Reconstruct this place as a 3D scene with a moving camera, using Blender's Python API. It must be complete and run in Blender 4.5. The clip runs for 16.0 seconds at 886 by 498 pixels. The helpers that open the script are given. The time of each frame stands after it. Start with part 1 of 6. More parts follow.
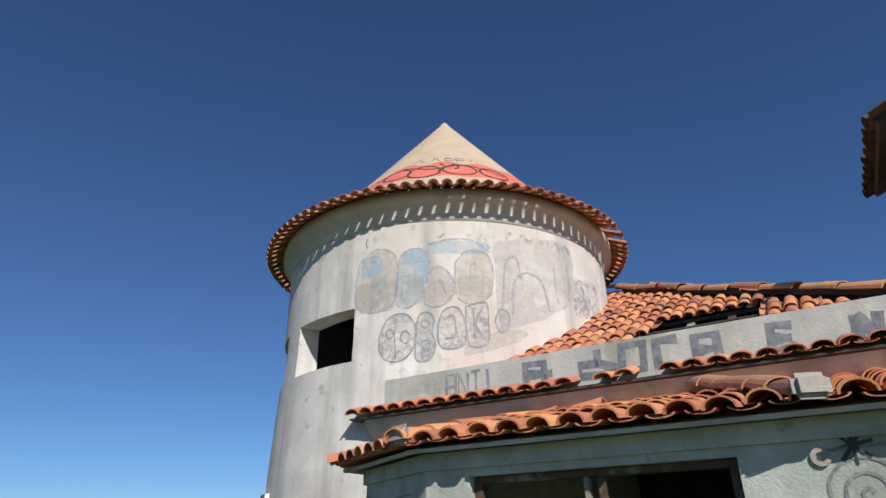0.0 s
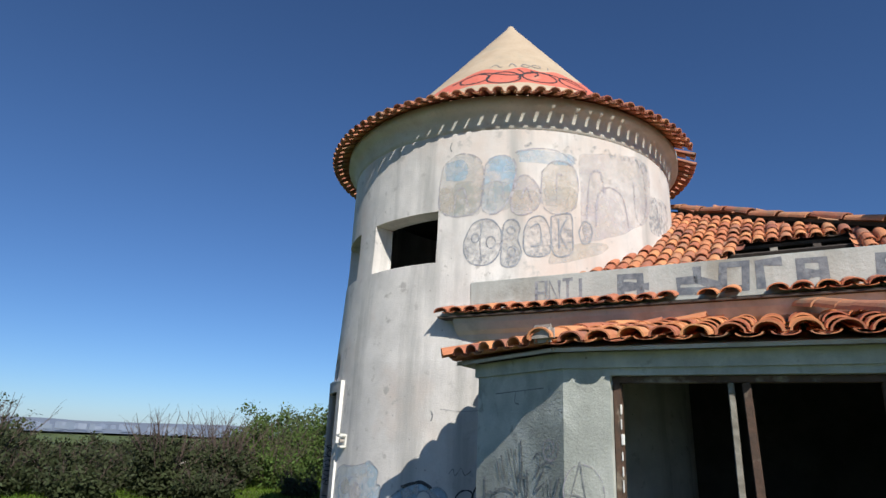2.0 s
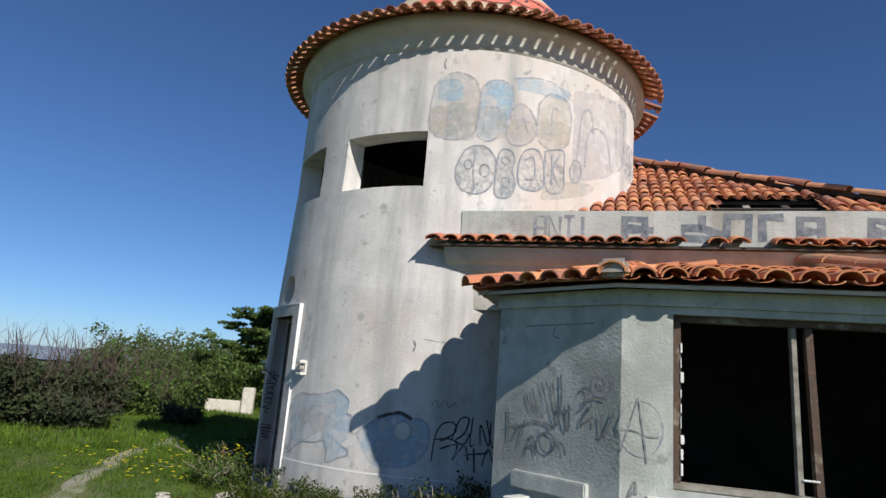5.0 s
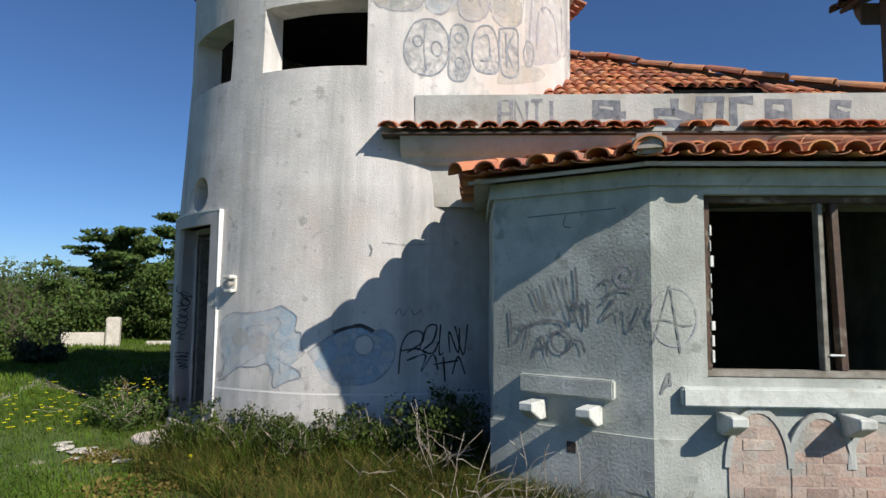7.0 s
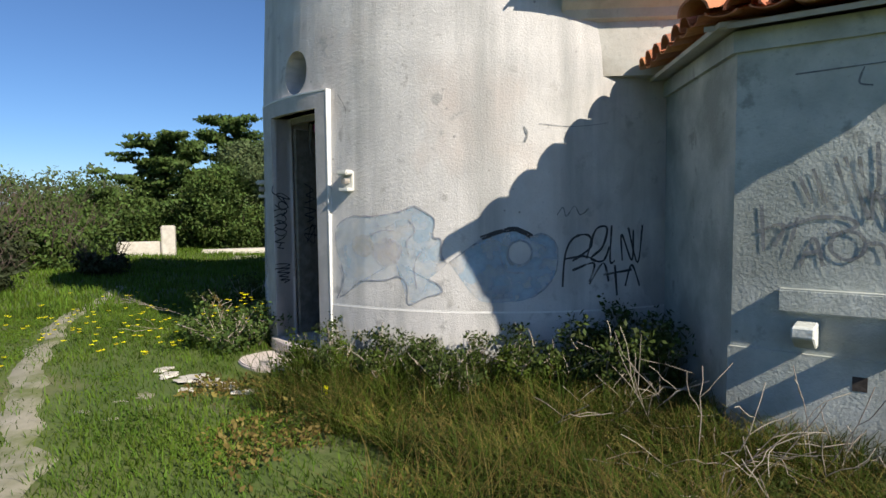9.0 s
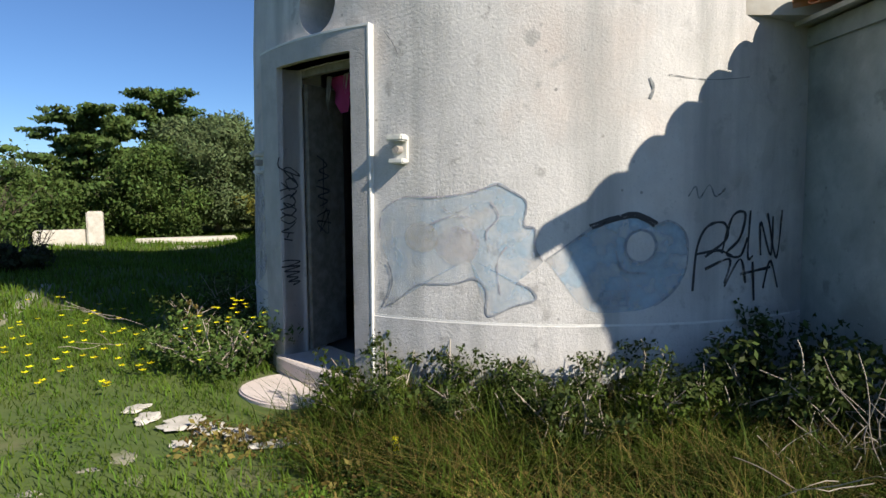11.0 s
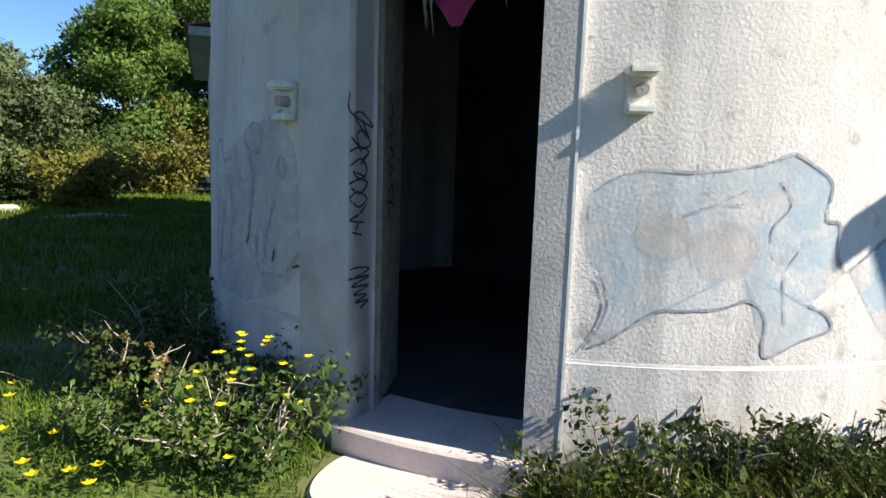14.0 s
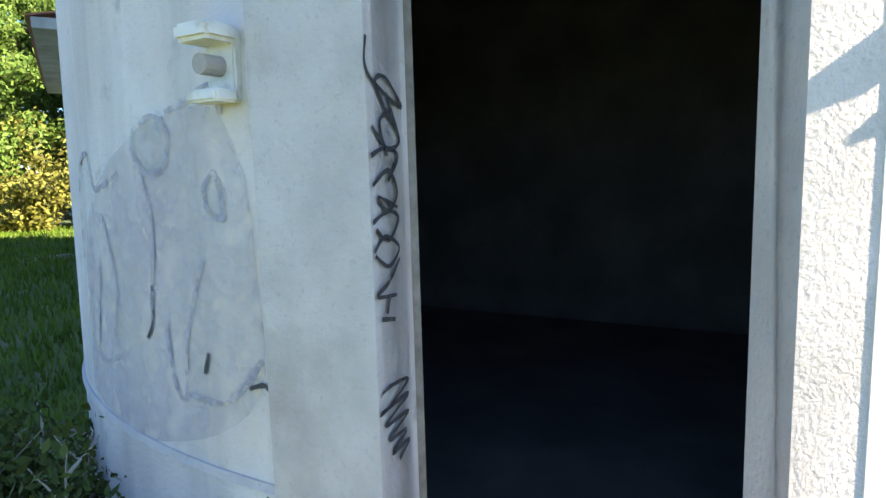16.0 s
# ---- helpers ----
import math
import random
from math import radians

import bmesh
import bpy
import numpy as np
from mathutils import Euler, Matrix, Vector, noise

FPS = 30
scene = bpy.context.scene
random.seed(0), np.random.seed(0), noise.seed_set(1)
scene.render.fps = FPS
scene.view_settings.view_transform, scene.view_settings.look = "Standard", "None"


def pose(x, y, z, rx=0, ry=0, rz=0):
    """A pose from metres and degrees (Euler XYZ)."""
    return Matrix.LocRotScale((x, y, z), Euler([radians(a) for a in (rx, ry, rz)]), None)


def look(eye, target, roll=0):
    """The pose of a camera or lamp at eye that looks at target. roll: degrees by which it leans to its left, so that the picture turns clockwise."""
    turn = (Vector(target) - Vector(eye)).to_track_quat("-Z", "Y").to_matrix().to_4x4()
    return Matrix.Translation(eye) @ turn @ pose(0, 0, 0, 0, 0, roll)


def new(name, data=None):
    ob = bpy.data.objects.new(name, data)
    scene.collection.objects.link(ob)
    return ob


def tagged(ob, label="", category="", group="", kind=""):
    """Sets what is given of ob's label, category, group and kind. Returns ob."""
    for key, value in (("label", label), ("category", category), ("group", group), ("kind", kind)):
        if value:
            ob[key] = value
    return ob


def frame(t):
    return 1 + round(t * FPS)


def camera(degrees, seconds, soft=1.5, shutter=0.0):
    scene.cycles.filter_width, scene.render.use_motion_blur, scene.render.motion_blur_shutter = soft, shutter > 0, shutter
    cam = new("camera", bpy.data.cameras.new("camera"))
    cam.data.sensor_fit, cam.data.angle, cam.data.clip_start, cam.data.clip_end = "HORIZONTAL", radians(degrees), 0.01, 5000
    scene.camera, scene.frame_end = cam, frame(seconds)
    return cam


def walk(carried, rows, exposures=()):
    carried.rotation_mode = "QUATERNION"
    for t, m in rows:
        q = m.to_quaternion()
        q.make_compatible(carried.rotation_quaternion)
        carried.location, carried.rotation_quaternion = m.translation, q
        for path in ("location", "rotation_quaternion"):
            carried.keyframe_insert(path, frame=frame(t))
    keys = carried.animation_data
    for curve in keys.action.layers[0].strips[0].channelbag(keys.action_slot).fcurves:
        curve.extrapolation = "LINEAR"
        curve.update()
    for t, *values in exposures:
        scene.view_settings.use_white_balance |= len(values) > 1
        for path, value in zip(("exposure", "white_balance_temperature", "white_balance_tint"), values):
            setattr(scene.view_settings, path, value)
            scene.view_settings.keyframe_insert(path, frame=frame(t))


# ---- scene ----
cam = camera(71.3, 16.0)
METRES, EYE, TILT, LEAN, TURN = 12.0, 1.78, 0.0, 0.0, 0.0
ROWS = [
    (0.0, 0.0, 0.0, 0.0, 0.42, 25.44, 0.88),
    (0.5, -0.0317, -0.0093, -0.0067, 2.05, 23.46, -2.65),
    (1.0, -0.0533, -0.016, -0.0047, 1.14, 19.01, -2.15),
    (1.5, -0.0798, -0.0136, -0.0053, 0.62, 17.42, 0.24),
    (2.0, -0.1036, -0.0054, -0.0069, -1.88, 16.99, -2.43),
    (2.5, -0.134, -0.0011, -0.0062, -8.0, 15.92, 0.55),
    (3.0, -0.1542, 0.0132, -0.0077, -7.37, 16.51, 0.13),
    (3.5, -0.1739, 0.022, -0.0074, -8.68, 16.11, -2.28),
    (6.0, -0.2602, 0.092, -0.0239, -23.32, 9.36, -2.04),
    (6.5, -0.2732, 0.1183, -0.0252, -27.65, 8.35, -0.39),
    (7.0, -0.2899, 0.1517, -0.0272, -28.96, 4.7, -0.54),
    (7.5, -0.3069, 0.1782, -0.0289, -29.3, -0.48, -1.38),
    (8.0, -0.3138, 0.2181, -0.0309, -26.11, -2.39, 0.98),
    (8.5, -0.3249, 0.2512, -0.033, -25.98, -3.89, 0.3),
    (9.0, -0.3266, 0.2857, -0.0314, -26.43, -4.24, 0.58),
    (9.5, -0.3287, 0.32, -0.0318, -25.98, -5.15, -0.64),
    (12.0, -0.3669, 0.5001, -0.0378, -38.65, -6.57, 0.64),
    (12.5, -0.3757, 0.5382, -0.0371, -41.19, -7.54, -0.66),
    (13.0, -0.3861, 0.5698, -0.0369, -46.09, -6.21, -1.72),
    (13.5, -0.3867, 0.6081, -0.0371, -49.28, -6.46, 0.23),
    (14.0, -0.3859, 0.64, -0.0383, -52.53, -8.27, -1.73),
    (14.5, -0.3833, 0.6696, -0.0389, -59.02, -8.14, -1.53),
    (15.0, -0.3617, 0.6984, -0.0395, -59.93, -7.11, 0.91),
    (15.5, -0.3434, 0.7208, -0.0394, -59.98, -5.74, 0.64),
    (16.0, -0.317, 0.7448, -0.0391, -62.59, -7.38, 1.56),
]
EXPOSURES = [(0.0, 0.25, 6500, 10), (1.0, 0.4, 6500, 10), (3.5, 0.35, 6500, 10), (6.0, 0.35, 6500, 10), (7.0, 0.45, 6600, 10), (9.0, 0.7, 6900, 10), (12.0, 0.85, 6900, 10), (13.0, 1.0, 6900, 11), (14.0, 1.35, 7000, 11), (14.5, 1.6, 7200, 11), (15.2, 2.25, 7700, 12), (16.0, 3.0, 8000, 12)]
walk(cam, [(t, pose(0, 0, EYE, TILT, LEAN, TURN) @ pose(METRES * x, METRES * y, METRES * z, 90 + pitch, roll, yaw)) for t, x, y, z, yaw, pitch, roll in ROWS], exposures=EXPOSURES)

# ---- world, sun ----
SUN_AZ, SUN_EL = -72.6, 35.5          # the sun's bearing from +x and its height, degrees
sun_dir = Vector((math.cos(radians(SUN_AZ)) * math.cos(radians(SUN_EL)), math.sin(radians(SUN_AZ)) * math.cos(radians(SUN_EL)), math.sin(radians(SUN_EL))))
world = bpy.data.worlds.new("world")
scene.world = world
world.use_nodes = True
wn = world.node_tree
sky = wn.nodes.new("ShaderNodeTexSky")
sky.sky_type = 'NISHITA'
sky.sun_disc = False
sky.sun_elevation = radians(SUN_EL)
sky.sun_rotation = radians(90 - SUN_AZ)
sky.altitude = 1800
sky.dust_density = 1.0
sky.ozone_density = 10.0
wn.nodes["Background"].inputs["Strength"].default_value = 0.077
wn.links.new(sky.outputs[0], wn.nodes["Background"].inputs[0])
lamp = bpy.data.lights.new("sun", "SUN")
lamp.energy = 4.3
lamp.angle = radians(0.55)
lamp.color = (1.0, 0.95, 0.86)
sun = new("sun", lamp)
sun.matrix_world = look(sun_dir * 60, (0, 0, 0))

# ---- materials ----


def mat(name, base, second=None, scale=4.0, rough=0.85, bump=0.2, bump_scale=40.0, stain=None, stain_scale=0.8, stain_at=0.55,
        streak=None, metal=0.0, spread=0.08, piece=0.0, fine=0.5, pits=None):
    """A surface with two colours mixed by noise, broad stains, vertical streaks, fine relief; piece: variation from object to object."""
    m = bpy.data.materials.new(name)
    m.use_nodes = True
    t = m.node_tree
    N, L = t.nodes, t.links
    b = N["Principled BSDF"]
    b.inputs["Roughness"].default_value = rough
    b.inputs["Metallic"].default_value = metal
    geo = N.new("ShaderNodeNewGeometry")
    pos = geo.outputs["Position"]

    def tex(sc, detail=6.0, stretch=None):
        n = N.new("ShaderNodeTexNoise")
        n.inputs["Scale"].default_value = sc
        n.inputs["Detail"].default_value = detail
        n.inputs["Roughness"].default_value = 0.6
        if stretch:
            mp = N.new("ShaderNodeMapping")
            mp.inputs["Scale"].default_value = stretch
            L.new(pos, mp.inputs["Vector"])
            L.new(mp.outputs[0], n.inputs["Vector"])
        else:
            L.new(pos, n.inputs["Vector"])
        return n.outputs["Fac"]

    def ramp(fac, a, c):
        r = N.new("ShaderNodeMapRange")
        r.inputs["From Min"].default_value, r.inputs["From Max"].default_value = a, c
        L.new(fac, r.inputs["Value"])
        return r.outputs[0]

    def mix(fac, a, c):
        x = N.new("ShaderNodeMix")
        x.data_type = "RGBA"
        L.new(fac, x.inputs["Factor"])
        for s, v in ((6, a), (7, c)):
            if isinstance(v, tuple):
                x.inputs[s].default_value = (*v, 1)
            else:
                L.new(v, x.inputs[s])
        return x.outputs[2]
    second = second or tuple(v * 0.8 for v in base)
    col = mix(ramp(tex(scale), 0.35, 0.65), base, second)
    if stain:
        col = mix(ramp(tex(stain_scale, 8.0), stain_at, stain_at + 0.16), col, stain)
    if streak:
        col = mix(ramp(tex(1.0, 7.0, (2.6, 2.6, 0.22)), 0.5, 0.72), col, streak)
    if pits:
        vo = N.new("ShaderNodeTexVoronoi")
        vo.inputs["Scale"].default_value = 7.0
        L.new(pos, vo.inputs["Vector"])
        pit = N.new("ShaderNodeMapRange")
        pit.inputs["From Min"].default_value, pit.inputs["From Max"].default_value = 0.055, 0.085
        pit.inputs["To Min"].default_value, pit.inputs["To Max"].default_value = 1.0, 0.0
        L.new(vo.outputs["Distance"], pit.inputs["Value"])
        some = N.new("ShaderNodeMath")
        some.operation = "MULTIPLY"
        L.new(pit.outputs[0], some.inputs[0])
        L.new(ramp(tex(1.4, 2.0), 0.5, 0.56), some.inputs[1])
        col = mix(some.outputs[0], col, pits)
        col = mix(ramp(tex(5.5, 9.0), 0.60, 0.68), col, tuple(v * 1.35 for v in pits))
    if fine:
        col = mix(ramp(tex(bump_scale * 0.6, 3.0), 0.58, 0.8), col, tuple(v * (1 - fine * 0.6) for v in base))
    hsv = N.new("ShaderNodeHueSaturation")
    L.new(col, hsv.inputs["Color"])
    if piece:
        info = N.new("ShaderNodeObjectInfo")
        add = N.new("ShaderNodeMath")
        add.operation = "ADD"
        L.new(info.outputs["Random"], add.inputs[0])
        L.new(geo.outputs["Random Per Island"], add.inputs[1])
        fr = N.new("ShaderNodeMath")
        fr.operation = "FRACT"
        L.new(add.outputs[0], fr.inputs[0])
        mr = N.new("ShaderNodeMapRange")
        mr.inputs["To Min"].default_value, mr.inputs["To Max"].default_value = 1 - piece, 1 + piece
        L.new(fr.outputs[0], mr.inputs["Value"])
        L.new(mr.outputs[0], hsv.inputs["Value"])
        mh = N.new("ShaderNodeMapRange")
        mh.inputs["To Min"].default_value, mh.inputs["To Max"].default_value = 0.5 - piece * 0.05, 0.5 + piece * 0.05
        L.new(fr.outputs[0], mh.inputs["Value"])
        L.new(mh.outputs[0], hsv.inputs["Hue"])
    L.new(hsv.outputs[0], b.inputs["Base Color"])
    if bump:
        bp = N.new("ShaderNodeBump")
        bp.inputs["Strength"].default_value = bump
        bp.inputs["Distance"].default_value = 0.012
        L.new(tex(bump_scale * 0.7, 9.0), bp.inputs["Height"])
        L.new(bp.outputs[0], b.inputs["Normal"])
    return m


def worn(m, scale=22.0, lo=0.36, hi=0.56):
    """Turns a paint into a worn film that lets the wall show through where it has flaked."""
    N, L = m.node_tree.nodes, m.node_tree.links
    geo = N.new("ShaderNodeNewGeometry")
    out = None
    for sc, a, c in ((scale, lo, hi), (scale * 0.13, lo - 0.06, hi - 0.02)):
        n = N.new("ShaderNodeTexNoise")
        n.inputs["Scale"].default_value, n.inputs["Detail"].default_value = sc, 5.0
        L.new(geo.outputs["Position"], n.inputs["Vector"])
        r = N.new("ShaderNodeMapRange")
        r.inputs["From Min"].default_value, r.inputs["From Max"].default_value = a, c
        L.new(n.outputs["Fac"], r.inputs["Value"])
        if out:
            k = N.new("ShaderNodeMath")
            k.operation = "MULTIPLY"
            L.new(out, k.inputs[0])
            L.new(r.outputs[0], k.inputs[1])
            out = k.outputs[0]
        else:
            out = r.outputs[0]
    L.new(out, N["Principled BSDF"].inputs["Alpha"])
    return m


def leafy(name, a, c, through_light=0.25):
    m = mat(name, a, c, scale=1.3, rough=0.6, bump=0, fine=0, piece=0.35)
    b = m.node_tree.nodes["Principled BSDF"]
    b.inputs["Specular IOR Level"].default_value = 0.12
    tr = m.node_tree.nodes.new("ShaderNodeBsdfTranslucent")
    sh = m.node_tree.nodes.new("ShaderNodeMixShader")
    sh.inputs[0].default_value = through_light
    src = b.inputs["Base Color"].links[0].from_socket
    m.node_tree.links.new(src, tr.inputs["Color"])
    m.node_tree.links.new(b.outputs[0], sh.inputs[1])
    m.node_tree.links.new(tr.outputs[0], sh.inputs[2])
    m.node_tree.links.new(sh.outputs[0], m.node_tree.nodes["Material Output"].inputs[0])
    return m


M_TOWER = mat("weathered_white_render", (0.66, 0.63, 0.60), (0.53, 0.51, 0.49), 2.6, 0.92, 0.42, 85, stain=(0.55, 0.47, 0.42), stain_scale=0.6, stain_at=0.51, streak=(0.34, 0.335, 0.32), pits=(0.30, 0.285, 0.27))
M_BAY = mat("grey_green_render", (0.52, 0.54, 0.50), (0.37, 0.40, 0.37), 3.2, 0.94, 0.5, 70, pits=(0.22, 0.23, 0.21), stain=(0.29, 0.31, 0.28), stain_scale=1.5, stain_at=0.47, streak=(0.32, 0.33, 0.30))
M_PARAPET = mat("stained_parapet_render", (0.50, 0.51, 0.48), (0.36, 0.38, 0.36), 2.4, 0.92, 0.5, 45, stain=(0.25, 0.25, 0.22), stain_scale=1.5, streak=(0.30, 0.29, 0.25))
M_CORNICE = mat("cornice_render", (0.56, 0.54, 0.49), (0.46, 0.44, 0.39), 3.0, 0.9, 0.3, 40, stain=(0.33, 0.30, 0.25), stain_scale=1.3)
M_CONE = mat("tan_cone_render", (0.50, 0.40, 0.29), (0.44, 0.34, 0.24), 3.0, 0.95, 0.5, 50, stain=(0.38, 0.33, 0.25), stain_scale=1.6)
M_TRIM = mat("stone_door_surround", (0.52, 0.49, 0.47), (0.42, 0.40, 0.38), 5.0, 0.95, 0.42, 95, stain=(0.36, 0.33, 0.31), stain_scale=1.8)
M_WHITE = mat("white_paint_line", (0.78, 0.77, 0.74), (0.68, 0.67, 0.64), 8.0, 0.8, 0.2, 60)
M_SILL = mat("pale_sill_stone", (0.66, 0.68, 0.64), (0.52, 0.54, 0.50), 6.0, 0.9, 0.4, 45, stain=(0.40, 0.40, 0.36), stain_scale=3.0)
M_TILE = mat("terracotta_tile", (0.58, 0.235, 0.115), (0.50, 0.19, 0.09), 9.0, 0.88, 0.3, 70, stain=(0.40, 0.27, 0.19), stain_scale=2.2, stain_at=0.58, piece=0.22)
M_TILE_OLD = mat("aged_roof_tile", (0.46, 0.19, 0.11), (0.36, 0.15, 0.09), 8.0, 0.9, 0.35, 70, stain=(0.24, 0.17, 0.12), stain_scale=2.0, stain_at=0.52, piece=0.3)
# Tile colour darkened to stand for the upper eave's shaded side.
M_TILE_DARK = mat("shade_dark_roof_tile", (0.10, 0.075, 0.06), (0.06, 0.05, 0.045), 8.0, 0.95, 0.35, 70, piece=0.25)
M_WOOD = mat("old_brown_wood", (0.10, 0.055, 0.035), (0.06, 0.038, 0.027), 14.0, 0.7, 0.4, 60, stain=(0.30, 0.26, 0.20), stain_scale=5.0)
M_GREYWOOD = mat("peeling_grey_wood", (0.30, 0.28, 0.24), (0.17, 0.15, 0.12), 12.0, 0.8, 0.4, 60)
M_DARKWOOD = mat("dark_roof_timber", (0.07, 0.055, 0.045), (0.04, 0.032, 0.028), 10.0, 0.9, 0.3, 50)
# Indoor darkness is put into this colour, well below that of bare plaster.
M_INSIDE = mat("shade_dark_inside_plaster", (0.11, 0.105, 0.10), (0.065, 0.063, 0.06), 2.0, 0.95, 0.3, 30, stain=(0.05, 0.05, 0.048), stain_scale=1.2)
M_BRICK = mat("salmon_brick_infill", (0.46, 0.32, 0.26), (0.38, 0.26, 0.21), 7.0, 0.94, 0.8, 45, stain=(0.45, 0.40, 0.35), stain_scale=3.5, stain_at=0.44, streak=(0.28, 0.25, 0.22), piece=0.16)
M_MOULD = mat("black_mould", (0.13, 0.13, 0.13), (0.20, 0.20, 0.19), 5.0, 0.95, 0.4, 60)
M_DARKREND = mat("dark_streaked_render", (0.13, 0.13, 0.12), (0.08, 0.08, 0.075), 2.0, 0.95, 0.5, 40, streak=(0.05, 0.05, 0.048))
M_SOFT = mat("soft_mauve_outline_paint", (0.33, 0.31, 0.36), (0.42, 0.41, 0.43), 8.0, 0.9, 0.4, 60, fine=0)
M_DARKMURAL = mat("mottled_slate_paint", (0.22, 0.25, 0.29), (0.36, 0.38, 0.40), 7.0, 0.9, 0.4, 70)
M_GREENMURAL = mat("faded_green_grey_paint", (0.33, 0.38, 0.35), (0.44, 0.45, 0.42), 6.0, 0.9, 0.4, 70)
M_BRICKMORTAR = mat("pale_salmon_mortar", (0.50, 0.40, 0.34), (0.42, 0.32, 0.27), 7.0, 0.95, 0.6, 60, stain=(0.33, 0.33, 0.30), stain_scale=4.0, stain_at=0.52)
M_MORTAR = mat("grey_mortar", (0.40, 0.36, 0.32), (0.32, 0.29, 0.26), 12.0, 0.95, 0.5, 70)
M_BLACK = mat("black_spray_paint", (0.022, 0.022, 0.026), (0.05, 0.05, 0.055), 30.0, 0.7, 0.2, 60, fine=0)
M_FADED = mat("faded_grey_paint", (0.14, 0.15, 0.16), (0.26, 0.27, 0.27), 14.0, 0.85, 0.4, 55, fine=0)
M_LETTER = mat("slate_letter_paint", (0.11, 0.125, 0.15), (0.22, 0.24, 0.26), 12.0, 0.85, 0.4, 55, fine=0)
M_OUTLINE = mat("blue_grey_outline_paint", (0.19, 0.21, 0.25), (0.33, 0.34, 0.36), 10.0, 0.9, 0.4, 55, fine=0)
M_BLUE = mat("pale_blue_paint", (0.31, 0.50, 0.66), (0.42, 0.54, 0.64), 4.0, 0.9, 0.28, 95, stain=(0.56, 0.53, 0.51), stain_scale=3.5, stain_at=0.52)
M_LILAC = mat("faded_lilac_paint", (0.52, 0.47, 0.50), (0.57, 0.54, 0.53), 3.0, 0.9, 0.28, 95, stain=(0.60, 0.57, 0.54), stain_scale=2.4, stain_at=0.5)
M_GREYMURAL = mat("faded_grey_mural_paint", (0.40, 0.43, 0.44), (0.52, 0.51, 0.48), 3.5, 0.9, 0.28, 95, stain=(0.58, 0.55, 0.51), stain_scale=2.6, stain_at=0.48)
M_OCHRE = mat("faded_ochre_paint", (0.54, 0.48, 0.40), (0.56, 0.53, 0.49), 4.0, 0.9, 0.28, 95, stain=(0.46, 0.47, 0.47), stain_scale=3.0, stain_at=0.5)
M_RED = mat("coral_red_paint", (0.62, 0.16, 0.11), (0.54, 0.13, 0.09), 5.0, 0.85, 0.4, 50, stain=(0.50, 0.26, 0.18), stain_scale=3.0, stain_at=0.6)
M_PINK = mat("magenta_cloth", (0.35, 0.03, 0.13), (0.25, 0.02, 0.09), 8.0, 0.9, 0.1, 40)
M_STONE = mat("pink_white_stone", (0.66, 0.57, 0.53), (0.58, 0.50, 0.46), 6.0, 0.9, 0.35, 50, stain=(0.42, 0.36, 0.30), stain_scale=3.0, stain_at=0.62)
M_RUBBLE = mat("white_rubble", (0.62, 0.58, 0.52), (0.48, 0.44, 0.38), 8.0, 0.95, 0.6, 40)
M_CERAMIC = mat("off_white_box_paint", (0.68, 0.67, 0.62), (0.56, 0.55, 0.50), 9.0, 0.7, 0.2, 60, stain=(0.42, 0.40, 0.33), stain_scale=9.0)
M_BARK = mat("grey_brown_bark", (0.17, 0.13, 0.10), (0.10, 0.08, 0.06), 8.0, 0.95, 0.6, 30)
M_TWIG = mat("dry_bare_twigs", (0.38, 0.33, 0.27), (0.27, 0.22, 0.18), 8.0, 0.9, 0, 30, piece=0.25)
M_REDTWIG = mat("reddish_brown_twigs", (0.10, 0.07, 0.058), (0.065, 0.047, 0.038), 8.0, 0.9, 0, 30, piece=0.25)
M_WEED = leafy("dark_weed_leaf", (0.060, 0.085, 0.020), (0.034, 0.050, 0.014), 0.2)
M_SCRUB = leafy("dull_scrub_leaf", (0.055, 0.068, 0.030), (0.032, 0.040, 0.020), 0.15)
M_LEAF = leafy("shrub_leaf", (0.095, 0.145, 0.034), (0.055, 0.09, 0.025))
M_OLIVE = leafy("grey_green_leaf", (0.125, 0.165, 0.07), (0.075, 0.105, 0.045))
M_CEDAR = leafy("cedar_needles", (0.095, 0.145, 0.036), (0.055, 0.09, 0.028), 0.25)
M_PINE = leafy("pine_needles", (0.12, 0.19, 0.04), (0.075, 0.13, 0.03), 0.3)
M_YELLOWLEAF = leafy("yellow_green_leaf", (0.18, 0.17, 0.035), (0.12, 0.125, 0.03))
M_FLOWER = leafy("yellow_petal", (0.85, 0.75, 0.02), (0.78, 0.66, 0.02), 0.35)
M_GRASS = leafy("grass_blade", (0.125, 0.20, 0.024), (0.075, 0.13, 0.018), 0.35)
M_STRAW = leafy("dry_grass_blade", (0.22, 0.165, 0.05), (0.12, 0.09, 0.03), 0.25)
M_LONG = leafy("long_grass_blade", (0.078, 0.112, 0.014), (0.034, 0.052, 0.008), 0.25)
M_GROUND = mat("grassy_soil", (0.065, 0.105, 0.018), (0.10, 0.13, 0.028), 1.1, 0.95, 0.8, 18, stain=(0.17, 0.145, 0.085), stain_scale=0.9, stain_at=0.56)
M_PATH = mat("worn_earth_path", (0.34, 0.31, 0.25), (0.24, 0.23, 0.15), 3.0, 0.95, 0.6, 25, stain=(0.13, 0.15, 0.05), stain_scale=2.2, stain_at=0.5)
# Aerial haze is put into these two blue-grey base colours.
M_FAR = mat("haze_coloured_far_land", (0.15, 0.19, 0.26), (0.20, 0.24, 0.30), 0.004, 1.0, 0, 1, fine=0)
M_FARTOWN = mat("haze_coloured_far_town", (0.22, 0.26, 0.33), (0.14, 0.18, 0.25), 0.02, 1.0, 0, 1, fine=0)

